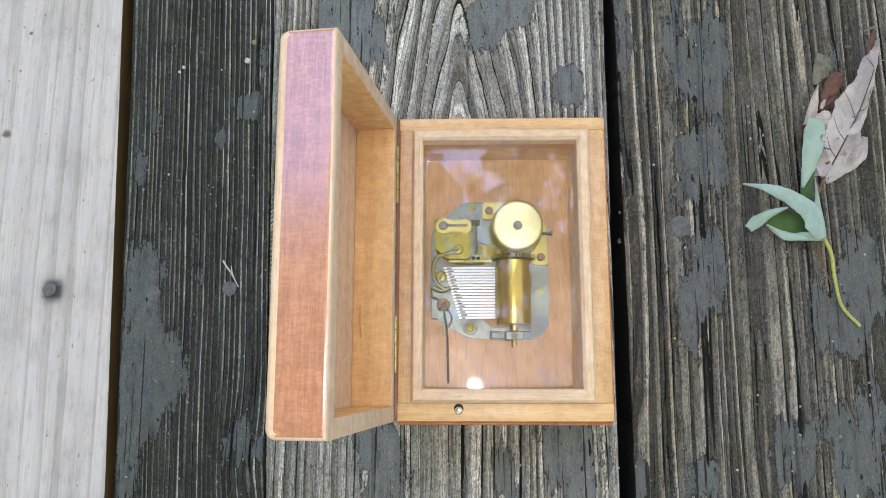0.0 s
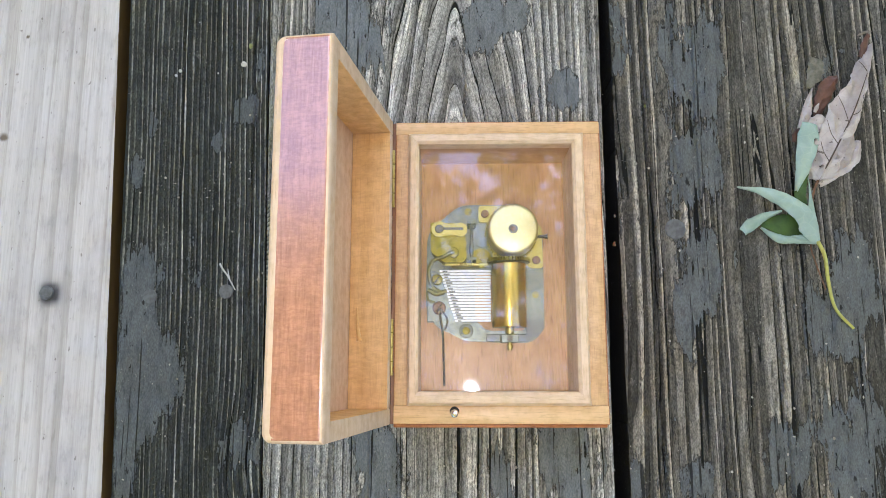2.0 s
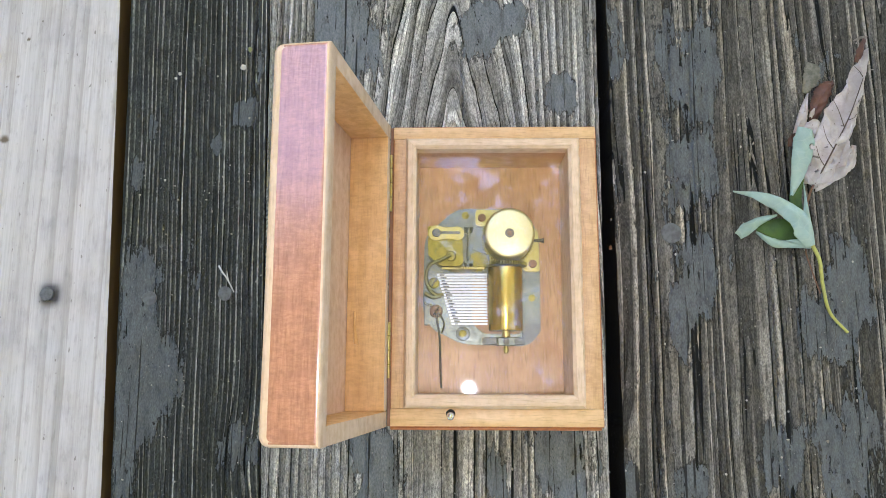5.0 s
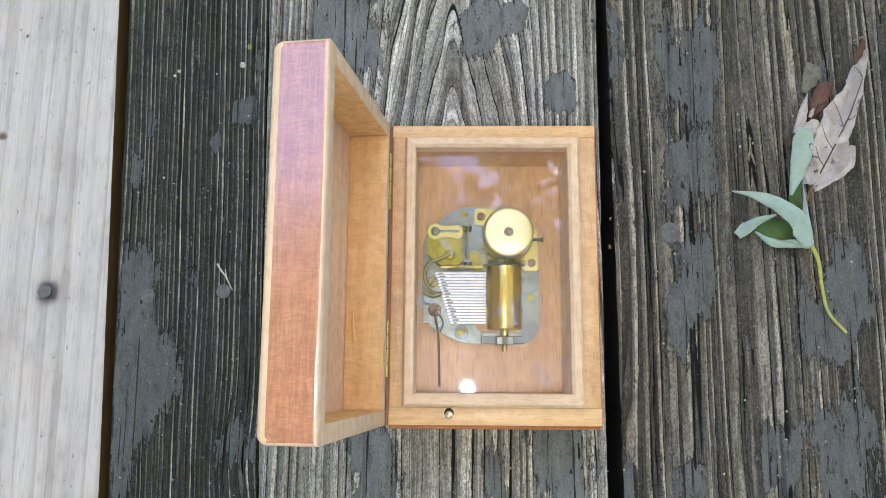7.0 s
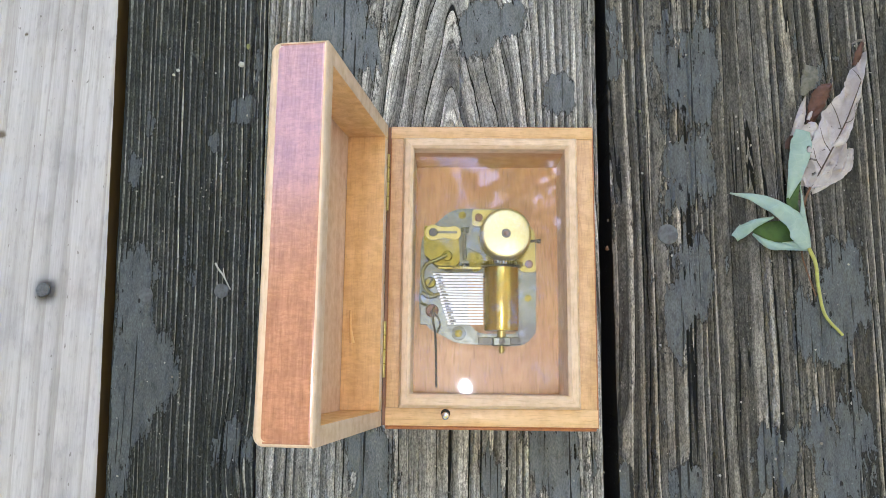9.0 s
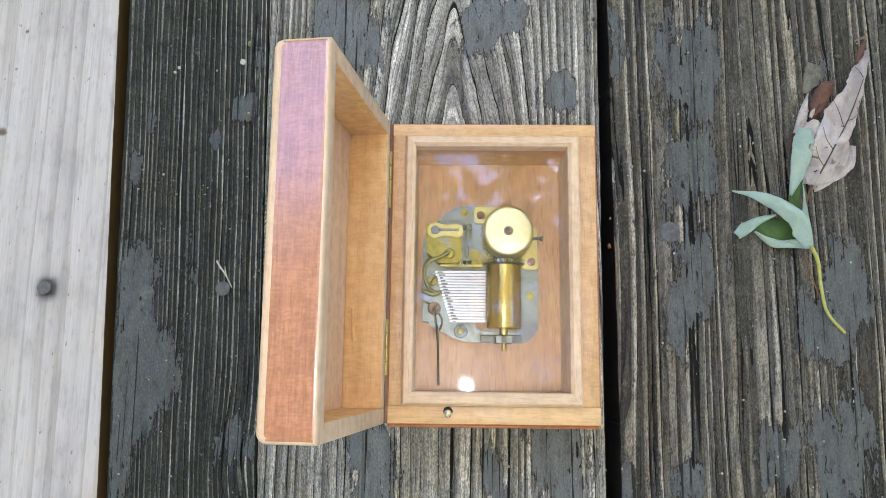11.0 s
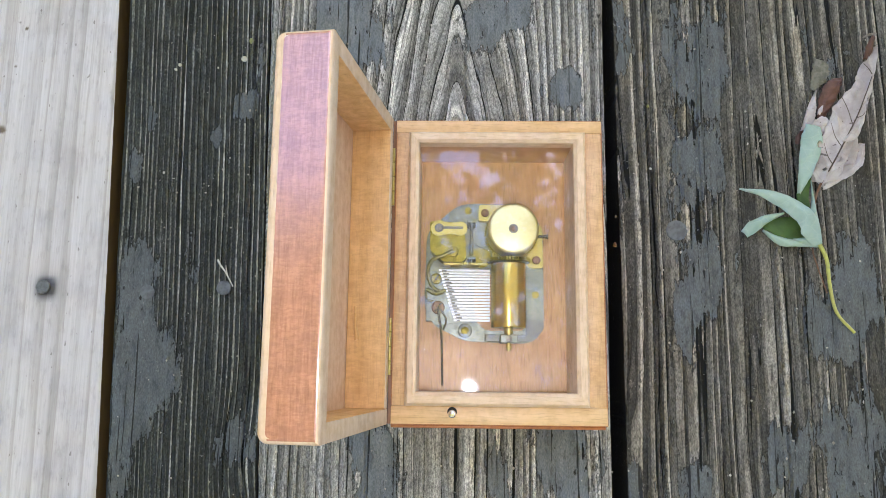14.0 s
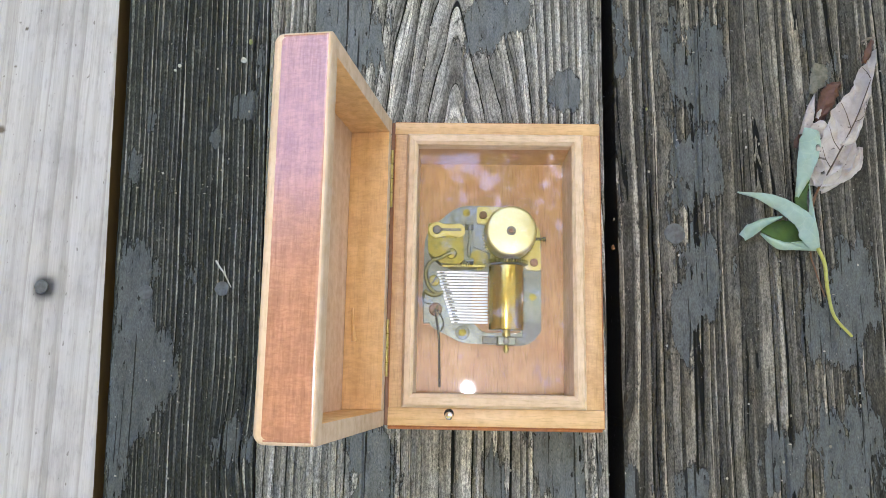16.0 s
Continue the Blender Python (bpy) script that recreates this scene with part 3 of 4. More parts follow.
def deck():
    deck_board("deck_board_1", (-32.0, -0.03), (-16.44, -0.0372), M_WHITE, "pale new pine deck board with fine grain", rings_new, 5, 0.08, depth=0.0, ragged=0.012, thick=3.8,
               knots=[(-21.64, 6.64, 0.28), (-20.98, 11.40, 0.1), (-21.63, 8.71, 0.12), (-21.31, 9.64, 0.1)], stain_shadows=[(-18.95, -0.36, 0.44)])
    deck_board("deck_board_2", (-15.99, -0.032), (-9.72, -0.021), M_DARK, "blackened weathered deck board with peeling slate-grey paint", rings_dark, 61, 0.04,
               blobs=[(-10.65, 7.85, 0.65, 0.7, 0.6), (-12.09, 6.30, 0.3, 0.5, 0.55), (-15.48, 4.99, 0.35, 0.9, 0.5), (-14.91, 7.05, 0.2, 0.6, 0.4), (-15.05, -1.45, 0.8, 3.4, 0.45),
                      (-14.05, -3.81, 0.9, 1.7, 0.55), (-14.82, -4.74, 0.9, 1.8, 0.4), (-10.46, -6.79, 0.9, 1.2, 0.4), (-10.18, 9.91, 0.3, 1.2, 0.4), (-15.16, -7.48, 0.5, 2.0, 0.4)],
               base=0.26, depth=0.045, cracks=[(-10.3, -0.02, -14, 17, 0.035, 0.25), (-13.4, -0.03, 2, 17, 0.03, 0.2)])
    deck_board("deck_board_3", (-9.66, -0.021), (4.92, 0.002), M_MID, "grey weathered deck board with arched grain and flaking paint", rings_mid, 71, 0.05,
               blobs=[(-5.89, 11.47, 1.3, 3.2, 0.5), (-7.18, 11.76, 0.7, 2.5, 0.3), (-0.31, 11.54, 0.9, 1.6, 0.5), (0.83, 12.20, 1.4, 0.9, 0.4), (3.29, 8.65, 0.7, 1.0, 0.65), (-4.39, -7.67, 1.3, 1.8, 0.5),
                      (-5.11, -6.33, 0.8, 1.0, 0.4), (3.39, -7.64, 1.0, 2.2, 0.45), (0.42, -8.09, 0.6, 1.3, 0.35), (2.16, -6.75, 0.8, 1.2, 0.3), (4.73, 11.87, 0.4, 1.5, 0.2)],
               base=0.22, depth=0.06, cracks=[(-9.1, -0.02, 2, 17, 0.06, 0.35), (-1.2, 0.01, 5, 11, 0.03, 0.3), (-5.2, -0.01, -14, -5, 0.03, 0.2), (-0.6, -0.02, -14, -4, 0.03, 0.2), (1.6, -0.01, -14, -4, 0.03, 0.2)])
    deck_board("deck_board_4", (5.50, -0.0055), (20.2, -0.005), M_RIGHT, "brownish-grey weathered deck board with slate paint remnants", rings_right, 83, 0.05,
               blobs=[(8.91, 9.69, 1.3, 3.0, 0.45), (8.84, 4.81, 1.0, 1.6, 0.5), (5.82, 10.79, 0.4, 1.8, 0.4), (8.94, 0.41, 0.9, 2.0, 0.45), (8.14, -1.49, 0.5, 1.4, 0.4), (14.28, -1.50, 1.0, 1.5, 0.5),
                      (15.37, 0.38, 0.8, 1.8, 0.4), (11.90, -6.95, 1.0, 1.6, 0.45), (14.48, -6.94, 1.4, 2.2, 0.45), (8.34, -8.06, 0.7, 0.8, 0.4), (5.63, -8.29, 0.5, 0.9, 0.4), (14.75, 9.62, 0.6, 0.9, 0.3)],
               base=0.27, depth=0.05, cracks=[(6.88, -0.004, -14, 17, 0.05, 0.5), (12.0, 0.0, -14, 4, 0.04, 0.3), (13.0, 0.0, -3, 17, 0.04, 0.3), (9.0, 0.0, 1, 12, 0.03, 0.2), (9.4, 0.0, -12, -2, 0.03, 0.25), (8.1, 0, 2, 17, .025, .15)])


def joists():
    """Beams under the boards, where the nails go in."""
    for y in (-50.0, -0.4, 60.0):
        bm = bmesh.new()
        block(bm, -33.5, 21.5, y - 1.9, y + 1.9, -18, -3.81, 0.15)
        tagged(part("joist", bm, M_TWIG, None, at=(0, y, -18)), "brown timber joist under the deck boards", "joist", "deck joists", "structure")


ground()
deck()
joists()
BASE_Z = 0.02

# ---- music box ----
X0, X1, Y0, Y1, H = -3.69, 3.83, -5.5, 5.5, 4.8
LX0, LX1, LY0, LY1 = -3.22, 3.22, -4.86, 5.03     # liner, outer edge
GX0, GX1, GY0, GY1 = -2.82, 2.76, -4.37, 4.58     # liner, inner edge
FLOOR_Z, LIFT = 1.95, 0.25


def two_tone(bm, test):
    bmesh.ops.recalc_face_normals(bm, faces=bm.faces)
    for f in bm.faces:
        f.material_index = 1 if test(f.normal) else 0


def mitred(bm, a, b, c, d, profile):
    """A moulding whose section (depth 0..1 from outside in, z) runs from a-b outside to d-c inside."""
    a, b, c, d = (Vector((*p, 0)) for p in (a, b, c, d))
    r0 = [bm.verts.new(a.lerp(d, t) + Vector((0, 0, z))) for t, z in profile]
    r1 = [bm.verts.new(b.lerp(c, t) + Vector((0, 0, z))) for t, z in profile]
    n = len(profile)
    for i in range(n):
        bm.faces.new((r0[i], r0[(i + 1) % n], r1[(i + 1) % n], r1[i]))
    bm.faces.new(r0[::-1]), bm.faces.new(r1)


def music_box():
    box = thing("music_box", (0, 0, BASE_Z), "open varnished maple music box with mahogany-stained lid", "music box")
    for name, dims, mat, out in (("front_wall", (X0, X1, Y0, LY0), M_MAPLE_X, (0, -1)), ("back_wall", (X0, X1, LY1, Y1), M_MAPLE_X, (0, 1)),
                                 ("side_wall", (X0, LX0, LY0 + 0.002, LY1 - 0.002), M_MAPLE_Y, (-1, 0)), ("side_wall", (LX1, X1, LY0 + 0.002, LY1 - 0.002), M_MAPLE_Y, (1, 0))):
        bm = bmesh.new()
        block(bm, *dims, BASE_Z, H, 0.028, 2)
        two_tone(bm, lambda n: n.x * out[0] + n.y * out[1] > 0.3)
        part(name, bm, [mat, M_STAIN], box, smooth=True)
    bm = bmesh.new()
    for dims in ((X1 - 0.01, X1 + 0.06, Y0 - 0.02, Y1 + 0.02), (X0 - 0.02, X1 - 0.02, Y0 - 0.12, Y0 + 0.01)):
        block(bm, *dims, BASE_Z, H - 0.18, 0.05)
    part("outer_veneer", bm, M_STAIN, box, "orange-brown stained outer faces")
    # filler strip beside the lid, with the gap's shade in its colour
    bm = bmesh.new()
    block(bm, X0 - 0.12, X0 + 0.01, Y0 + 0.02, Y1 - 0.02, BASE_Z, H - 0.03, 0.02)
    part("hinge_gap_filler", bm, M_SHADE_RED, box, "dark red-brown filler strip for the hinge gap's shade")
    bm = bmesh.new()
    block(bm, LX0 + 0.004, LX1 - 0.004, LY0 + 0.004, LY1 - 0.004, FLOOR_Z + LIFT - 0.4, FLOOR_Z + LIFT)
    part("floor_panel", bm, M_PANEL, box, "brown wooden floor panel")
    prof = [(0.0, BASE_Z + 1.5), (0.0, H + 0.10), (0.22, H + 0.27), (0.72, H + 0.29), (0.97, H + 0.2), (1.0, H + 0.12), (1.0, H - 0.34), (0.6, H - 0.34), (0.6, BASE_Z + 1.5)]
    e = 0.006
    oa, ob_, oc, od = (LX0 + e, LY0 + e), (LX1 - e, LY0 + e), (LX1 - e, LY1 - e), (LX0 + e, LY1 - e)
    ia, ib, ic, id_ = (GX0, GY0), (GX1, GY0), (GX1, GY1), (GX0, GY1)
    for a, b, c, d, mat in ((oa, ob_, ib, ia, M_LINER_X), (ob_, oc, ic, ib, M_LINER_Y), (oc, od, id_, ic, M_LINER_X), (od, oa, ia, id_, M_LINER_Y)):
        bm = bmesh.new()
        mitred(bm, a, b, c, d, prof)
        part("liner_strip", bm, mat, box, "pale mitred liner strip")
    for dims in ((GX0 - 0.14, GX0 - 0.04, GY0 - 0.14, GY1 + 0.14), (GX1 + 0.04, GX1 + 0.14, GY0 - 0.14, GY1 + 0.14), (GX0 - 0.03, GX1 + 0.03, GY1 + 0.04, GY1 + 0.14), (GX0 - 0.03, GX1 + 0.03, GY0 - 0.14, GY0 - 0.04)):
        bm = bmesh.new()
        block(bm, *dims, FLOOR_Z + LIFT, H - 0.51)
        part("inner_panel", bm, M_PANEL if dims[1] - dims[0] > 1 else M_LINER_Y, box)
    bm = bmesh.new()
    block(bm, GX0 - 0.1, GX1 + 0.1, GY0 - 0.1, GY1 + 0.1, H - 0.50, H - 0.345)
    pane = part("glass_pane", bm, M_GLASS, box, "clear glass pane with smears")
    pane.visible_shadow = False
    # stop pin
    bm = bmesh.new()
    # flat dark disc on the rim, painted shade in place of a bored hole
    rod(bm, (-1.55, -5.05, H - 0.05), (-1.55, -5.05, H + 0.006), 0.17, seg=24)
    part("pin_hole", bm, M_HOLE, box)
    bm = bmesh.new()
    rod(bm, (-1.55, -5.05, H - 0.1), (-1.55, -5.09, H + 0.22), 0.07, seg=16)
    ball(bm, (-1.55, -5.11, H + 0.25), 0.145)
    part("stop_pin", bm, M_CHROME, box, "nickel stop pin with a round head", smooth=True)
    lid(box)
    for y0, y1 in ((2.24, 4.42), (-3.83, -1.80)):
        bm = bmesh.new()
        block(bm, -3.82, -3.72, y0 + 0.02, y1 - 0.02, H - 0.05, H + 0.02)
        hinge = part("hinge", bm, M_BRASS_OLD, box, "small brass hinge")
        for k in range(4):
            bm = bmesh.new()
            w = (y1 - y0) / 4
            rod(bm, (-3.775, y0 + w * k + 0.02, H + 0.07), (-3.775, y0 + w * (k + 1) - 0.02, H + 0.07), 0.055, seg=14, bevel=0.012)
            part("knuckle", bm, M_BRASS, hinge, smooth=True)


def rounded_slab(bm, x0, x1, z0, z1, radius, edge):
    """The lid's front wall: round upper corners, and an eased outer edge."""
    def ring(x, d, top=z1):
        pts = []
        for cy, cz, r, a in ((Y1, z0, 0.04, -90), (Y1, top, radius, 0), (Y0, top, radius, 90), (Y0, z0, 0.04, 180)):
            sy, sz = (-1 if cy > 0 else 1), (1 if cz == z0 else -1)
            r = max(r, d + 0.01)
            for k in range(9):
                b = radians(a + 90 * k / 8)
                pts.append(bm.verts.new((x, cy + sy * r + (r - d) * math.cos(b), cz + sz * r + (r - d) * math.sin(b))))
        return pts
    rings = [ring(x0, 0.0)] + [ring(x1 - edge * (1 - math.sin(radians(q))), edge * (1 - math.cos(radians(q)))) for q in (0, 22, 45, 68, 90)]
    rings.append(ring(x1, edge + 0.002, z1 - 0.10))
    for a, b in zip(rings, rings[1:]):
        for k in range(len(a)):
            bm.faces.new((a[k], a[(k + 1) % len(a)], b[(k + 1) % len(a)], b[k]))
    bm.faces.new(rings[0][::-1])
    bm.faces.new(rings[-1])


def glue_drip(top):
    """A dried runnel of glue on the lid's hinge wall."""
    bm = bmesh.new()
    tube(bm, [(x, y, 5.235 + 0.13 * (x + 4.93)) for x, y in ((-4.98, -1.45), (-4.97, -1.8), (-4.95, -2.15), (-4.91, -2.42), (-4.88, -2.62))], 0.03, 0.1, seg=10)
    part("glue_drip", bm, M_GLUE, top, "dried orange-brown glue drip", smooth=True)


def lid(box):
    """Built shut over the box, then swung open on its hinges."""
    axis = Vector((-3.76, 0, H + 0.07))
    swing = Matrix.Translation(axis) @ pose(0, 0, 0, 0, -97.4, 0) @ Matrix.Translation(-axis)
    z0, z1, zt = H + 0.10, H + 1.52, H + 1.76
    holder = bmesh.new()
    block(holder, X0, X1 - 0.552, Y0, Y1, z1, zt, 0.11, 4)
    for v in holder.verts:
        if v.co.z < z1 + 0.1:
            v.co.z = z1
    two_tone(holder, lambda n: n.x > 0.9)
    bmesh.ops.transform(holder, matrix=swing, verts=holder.verts)
    top = part("lid", holder, [M_LID_TOP, M_RED], box, "open lid, reddish stained outside and pale inside", smooth=True)
    t = 0.55
    for name, dims, mat, out in (("lid_front_wall", (X1 - t, X1, Y0, Y1), M_LID_IN, (1, 0)), ("lid_hinge_wall", (X0, X0 + 0.43, Y0 + t, Y1 - t), M_LID_IN, (-1, 0)),
                                 ("lid_end_wall", (X0, X1 - t - 0.004, Y0, Y0 + t), M_LID_IN, (0, -1)), ("lid_end_wall", (X0, X1 - t - 0.004, Y1 - t, Y1), M_LID_IN, (0, 1))):
        bm = bmesh.new()
        if out[0] == 1:
            rounded_slab(bm, X1 - t, X1, z0, zt, 0.30, 0.15)
        else:
            block(bm, *dims, z0, z1 - 0.003, 0.04, 2)
        two_tone(bm, lambda n: n.x * out[0] + n.y * out[1] > 0.97)
        for f in bm.faces:
            if f.normal.z < -0.8:
                f.material_index = 2
            elif out[0] == 1 and f.calc_center_median().z > zt - 0.35:
                f.material_index = 0
        bmesh.ops.transform(bm, matrix=swing, verts=bm.verts)
        part(name, bm, [M_LINER_Y if out[0] == 1 else mat, M_RED, M_RIM], top, smooth=True)
    bm = bmesh.new()
    block(bm, X1 - t - 0.14, X1 - t - 0.004, Y0 + t + 0.004, Y1 - t - 0.004, z0 + 0.5, z1 - 0.004, 0.03)
    bmesh.ops.transform(bm, matrix=swing, verts=bm.verts)
    part("lid_rebate", bm, M_LINER_Y, top)
    glue_drip(top)


music_box()

# ---- the movement behind the glass ----
DRUM = Vector((0.52, -0.84, 2.95))
FLY = Vector((-0.90, 1.18, 3.2))


def movement():
    mv = thing("musical_movement", (0, 0, FLOOR_Z), "brass and steel wind-up musical movement under glass", "musical movement")
    zb = FLOOR_Z + 0.25
    outline = rounded([(-1.35, 2.86), (0.95, 2.84), (1.92, 2.0), (1.92, -2.05), (1.45, -2.6), (-1.15, -2.52), (-1.75, -2.2), (-2.3, -1.95), (-2.68, -1.35), (-2.62, 1.75)], 0.45, 5)
    bm = bmesh.new()
    plate(bm, outline, FLOOR_Z, zb, hole=rounded([(-0.75, -1.72), (-0.3, -2.12), (1.18, -2.12), (1.18, 0.1), (-0.75, 0.1)], 0.2, 3)[::-1])
    base = part("base_plate", bm, M_STEEL, mv, "grey zinc base plate")
    for x, y, r in ((-1.0, 2.58, 0.15), (1.6, -0.72, 0.14)):
        bm = bmesh.new()
        rod(bm, (x, y, zb - 0.2), (x, y, zb + 0.004), r, seg=18)
        part("plate_hole", bm, M_BRASS_OLD, base)
    bm = bmesh.new()
    rod(bm, (-1.11, -2.12, zb - 0.05), (-1.11, -2.12, zb + 0.05), 0.27, seg=24, bevel=0.03)
    part("screw_collar", bm, M_STEEL, base, smooth=True)
    bm = bmesh.new()
    rod(bm, (-1.11, -2.12, zb), (-1.11, -2.12, zb + 0.1), 0.15, seg=18, bevel=0.02)
    part("fixing_screw", bm, M_BRASS_OLD, base, smooth=True)
    # bridge under the spring barrel
    bm = bmesh.new()
    plate(bm, rounded([(-0.6, 2.78), (0.9, 2.78), (1.86, 1.9), (1.9, 0.3), (1.35, 0.3), (1.1, 0.62), (-0.05, 0.62), (-0.1, 2.12), (-0.6, 2.12)], 0.12, 3), zb + 0.004, zb + 0.2)
    bridge = part("bridge", bm, M_BRASS, mv, "brass bridge plate")
    for x, y in ((-0.35, 2.45), (1.63, 0.6)):
        bm = bmesh.new()
        rod(bm, (x, y, zb + 0.1), (x, y, zb + 0.28), 0.16, seg=18, bevel=0.03)
        block(bm, x - 0.15, x + 0.15, y - 0.025, y + 0.025, zb + 0.281, zb + 0.284)
        part("screw", bm, M_RUST, bridge, smooth=True)
    # spring barrel
    bx, by = 0.64, 1.57
    bm = bmesh.new()
    rod(bm, (bx, by, zb + 0.5), (bx, by, 3.95), 0.95, seg=64, bevel=0.13)
    barrel = part("spring_barrel", bm, M_CAP, mv, "domed brass spring barrel", smooth=True)
    bm = bmesh.new()
    rod(bm, (bx, by - 0.02, 3.9), (bx, by - 0.02, 3.956), 0.175, seg=24)
    part("arbor_recess", bm, M_LEAD, barrel)
    bm = bmesh.new()
    rod(bm, (bx, by - 0.02, 3.9), (bx, by - 0.02, 3.99), 0.085, seg=20, bevel=0.02)
    part("arbor", bm, M_RUST, barrel, smooth=True)
    bm = bmesh.new()
    gear(bm, (bx, by, zb + 0.38), "z", 0.95, 0.18, 52, 0.08)
    part("barrel_gear", bm, M_BRASS_OLD, barrel)
    bm = bmesh.new()
    rod(bm, (bx + 0.8, by - 0.15, 3.0), (bx + 1.35, by - 0.15, 3.0), 0.06)
    rod(bm, (bx + 1.27, by - 0.15, 3.0), (bx + 1.38, by - 0.15, 3.0), 0.09)
    part("crank_stub", bm, M_DARKMETAL, mv)
    # pinned cylinder
    bm = bmesh.new()
    rod(bm, DRUM + Vector((0, -1.2, 0)), DRUM + Vector((0, 1.22, 0)), 0.655, seg=64, bevel=0.03)
    drum = part("pinned_cylinder", bm, M_DRUM, mv, "turning brass cylinder with steel pins", at=DRUM, smooth=True)
    rnd = random.Random(4)
    bm = bmesh.new()
    for k in range(18):
        y = 0.12 - k * 0.111
        for _ in range(9):
            a = rnd.uniform(0, 2 * math.pi)
            d = Vector((math.cos(a), 0, math.sin(a)))
            p = Vector((DRUM.x, y + rnd.choice((-0.02, 0.02)), DRUM.z))
            rod(bm, p + d * 0.62, p + d * 0.725, 0.013, 0.010, seg=6)
    part("pins", bm, M_DARKMETAL, drum, at=DRUM, kind="stuff")
    bm = bmesh.new()
    gear(bm, DRUM + Vector((0, 1.33, 0)), "y", 0.76, 0.14, 46, 0.07)
    part("cylinder_gear", bm, M_BRASS_OLD, drum, at=DRUM)
    bm = bmesh.new()
    rod(bm, DRUM + Vector((0, -2.05, 0)), DRUM + Vector((0, -1.19, 0)), 0.075, seg=16)
    rod(bm, DRUM + Vector((0, -1.42, 0)), DRUM + Vector((0, -1.21, 0)), 0.16, seg=18)
    rod(bm, DRUM + Vector((0, -1.98, 0)), DRUM + Vector((0, -1.86, 0)), 0.11, seg=14)
    part("shaft", bm, M_BRASS, drum, at=DRUM, smooth=True)
    bm = bmesh.new()
    block(bm, 0.20, 0.86, -2.60, -2.30, zb, 3.12, 0.03)
    bracket = part("bearing_bracket", bm, M_STEEL, mv, "grey steel bearing bracket")
    bm = bmesh.new()
    block(bm, -0.35, 1.3, -2.54, -2.26, zb, zb + 0.16, 0.03)
    part("bracket_foot", bm, M_LEAD, bracket)
    bm = bmesh.new()
    rod(bm, (0.52, -2.45, 3.05), (0.52, -2.45, 3.17), 0.12, seg=18, bevel=0.02)
    part("bracket_screw", bm, M_DARKMETAL, bracket, smooth=True)
    bm = bmesh.new()
    plate(bm, rounded([(1.2, -1.7), (1.9, -1.7), (1.9, -2.05), (1.5, -2.5), (1.2, -2.5)], 0.12, 3), zb + 0.004, zb + 0.16)
    part("corner_plate", bm, M_LEAD, mv)
    # comb with its tines
    zc = 2.86
    bm = bmesh.new()
    plate(bm, rounded([(-2.62, 0.26), (-2.0, 0.26), (-1.42, -1.86), (-2.2, -1.95), (-2.55, -1.6)], 0.1, 3), zc - 0.1, zc + 0.02)
    block(bm, -2.6, -1.75, -1.8, 0.2, zb, zc - 0.1, 0.02)
    comb = part("comb", bm, M_STEEL, mv, "bright steel comb with thin tines")
    for k in range(18):
        y = 0.115 - k * 0.111
        x = -2.02 + 0.58 * k / 17
        bm = bmesh.new()
        block(bm, x - 0.1, -0.17, y - 0.042, y + 0.042, zc - 0.02, zc + 0.05, 0.01, 1)
        for f in {f for v in block(bm, x + 0.02, x + 0.20 + 0.06 * math.sin(k * 2.1), y - 0.04, y + 0.015, zc + 0.045, zc + 0.056) for f in v.link_faces}:
            f.material_index = 1
        part("tine", bm, [M_COMB, M_LEAD], comb)
    for x, y, r, mat, nm in ((-2.21, -0.22, 0.21, M_BRASS_OLD, "comb_screw"), (-2.13, -1.3, 0.25, M_RUST, "stop_screw")):
        bm = bmesh.new()
        rod(bm, (x, y, zc), (x, y, zc + 0.16), r, seg=24, bevel=0.05)
        sc = part(nm, bm, mat, comb, smooth=True)
        bm = bmesh.new()
        block(bm, x - r * 0.8, x + r * 0.8, y - 0.03, y + 0.03, zc + 0.155, zc + 0.164, m=Matrix.Translation((x, y, 0)) @ pose(0, 0, 0, 0, 0, 55) @ Matrix.Translation((-x, -y, 0)))
        ob = part("slot", bm, M_HOLE, mv)
    # governor housing and its parts
    bm = bmesh.new()
    plate(bm, rounded([(-2.47, 1.98), (-1.15, 1.92), (-1.08, 0.62), (-1.2, 0.42), (-1.95, 0.42), (-2.45, 0.85)], 0.1, 3), zb, 3.1)
    gov = part("governor_housing", bm, M_BRASS_OLD, mv, "aged brass governor housing")
    bm = bmesh.new()
    plate(bm, circle(-2.12, 1.70, 0.3, 20, 60, 300) + [(-1.75, 1.48)] + circle(-1.32, 1.68, 0.27, 18, 230, 490) + [(-1.75, 1.9)], 3.13, 3.2)
    lever = part("keyhole_plate", bm, M_BRASS, gov)
    bm = bmesh.new()
    rod(bm, (-2.12, 1.7, 3.19), (-2.12, 1.7, 3.26), 0.17, seg=20, bevel=0.03)
    block(bm, -2.0, -1.2, 1.66, 1.76, 3.196, 3.206)
    part("slot_screw", bm, M_LEAD, lever)
    bm = bmesh.new()
    rod(bm, (-1.57, 0.8, 3.05), (-1.57, 0.8, 3.2), 0.2, seg=20, bevel=0.04)
    part("housing_screw", bm, M_BRASS_OLD, gov, smooth=True)
    bm = bmesh.new()
    block(bm, -1.05, -0.72, 1.88, 2.02, zb, 3.3, 0.02)
    block(bm, -1.05, -0.72, 0.48, 0.6, zb, 3.3, 0.02)
    part("fly_bracket", bm, M_STEEL, gov)
    bm = bmesh.new()
    gear(bm, (-1.12, 0.335, 2.75), "y", 0.52, 0.08, 36, 0.05)
    part("drive_gear", bm, M_BRASS, gov)
    bm = bmesh.new()
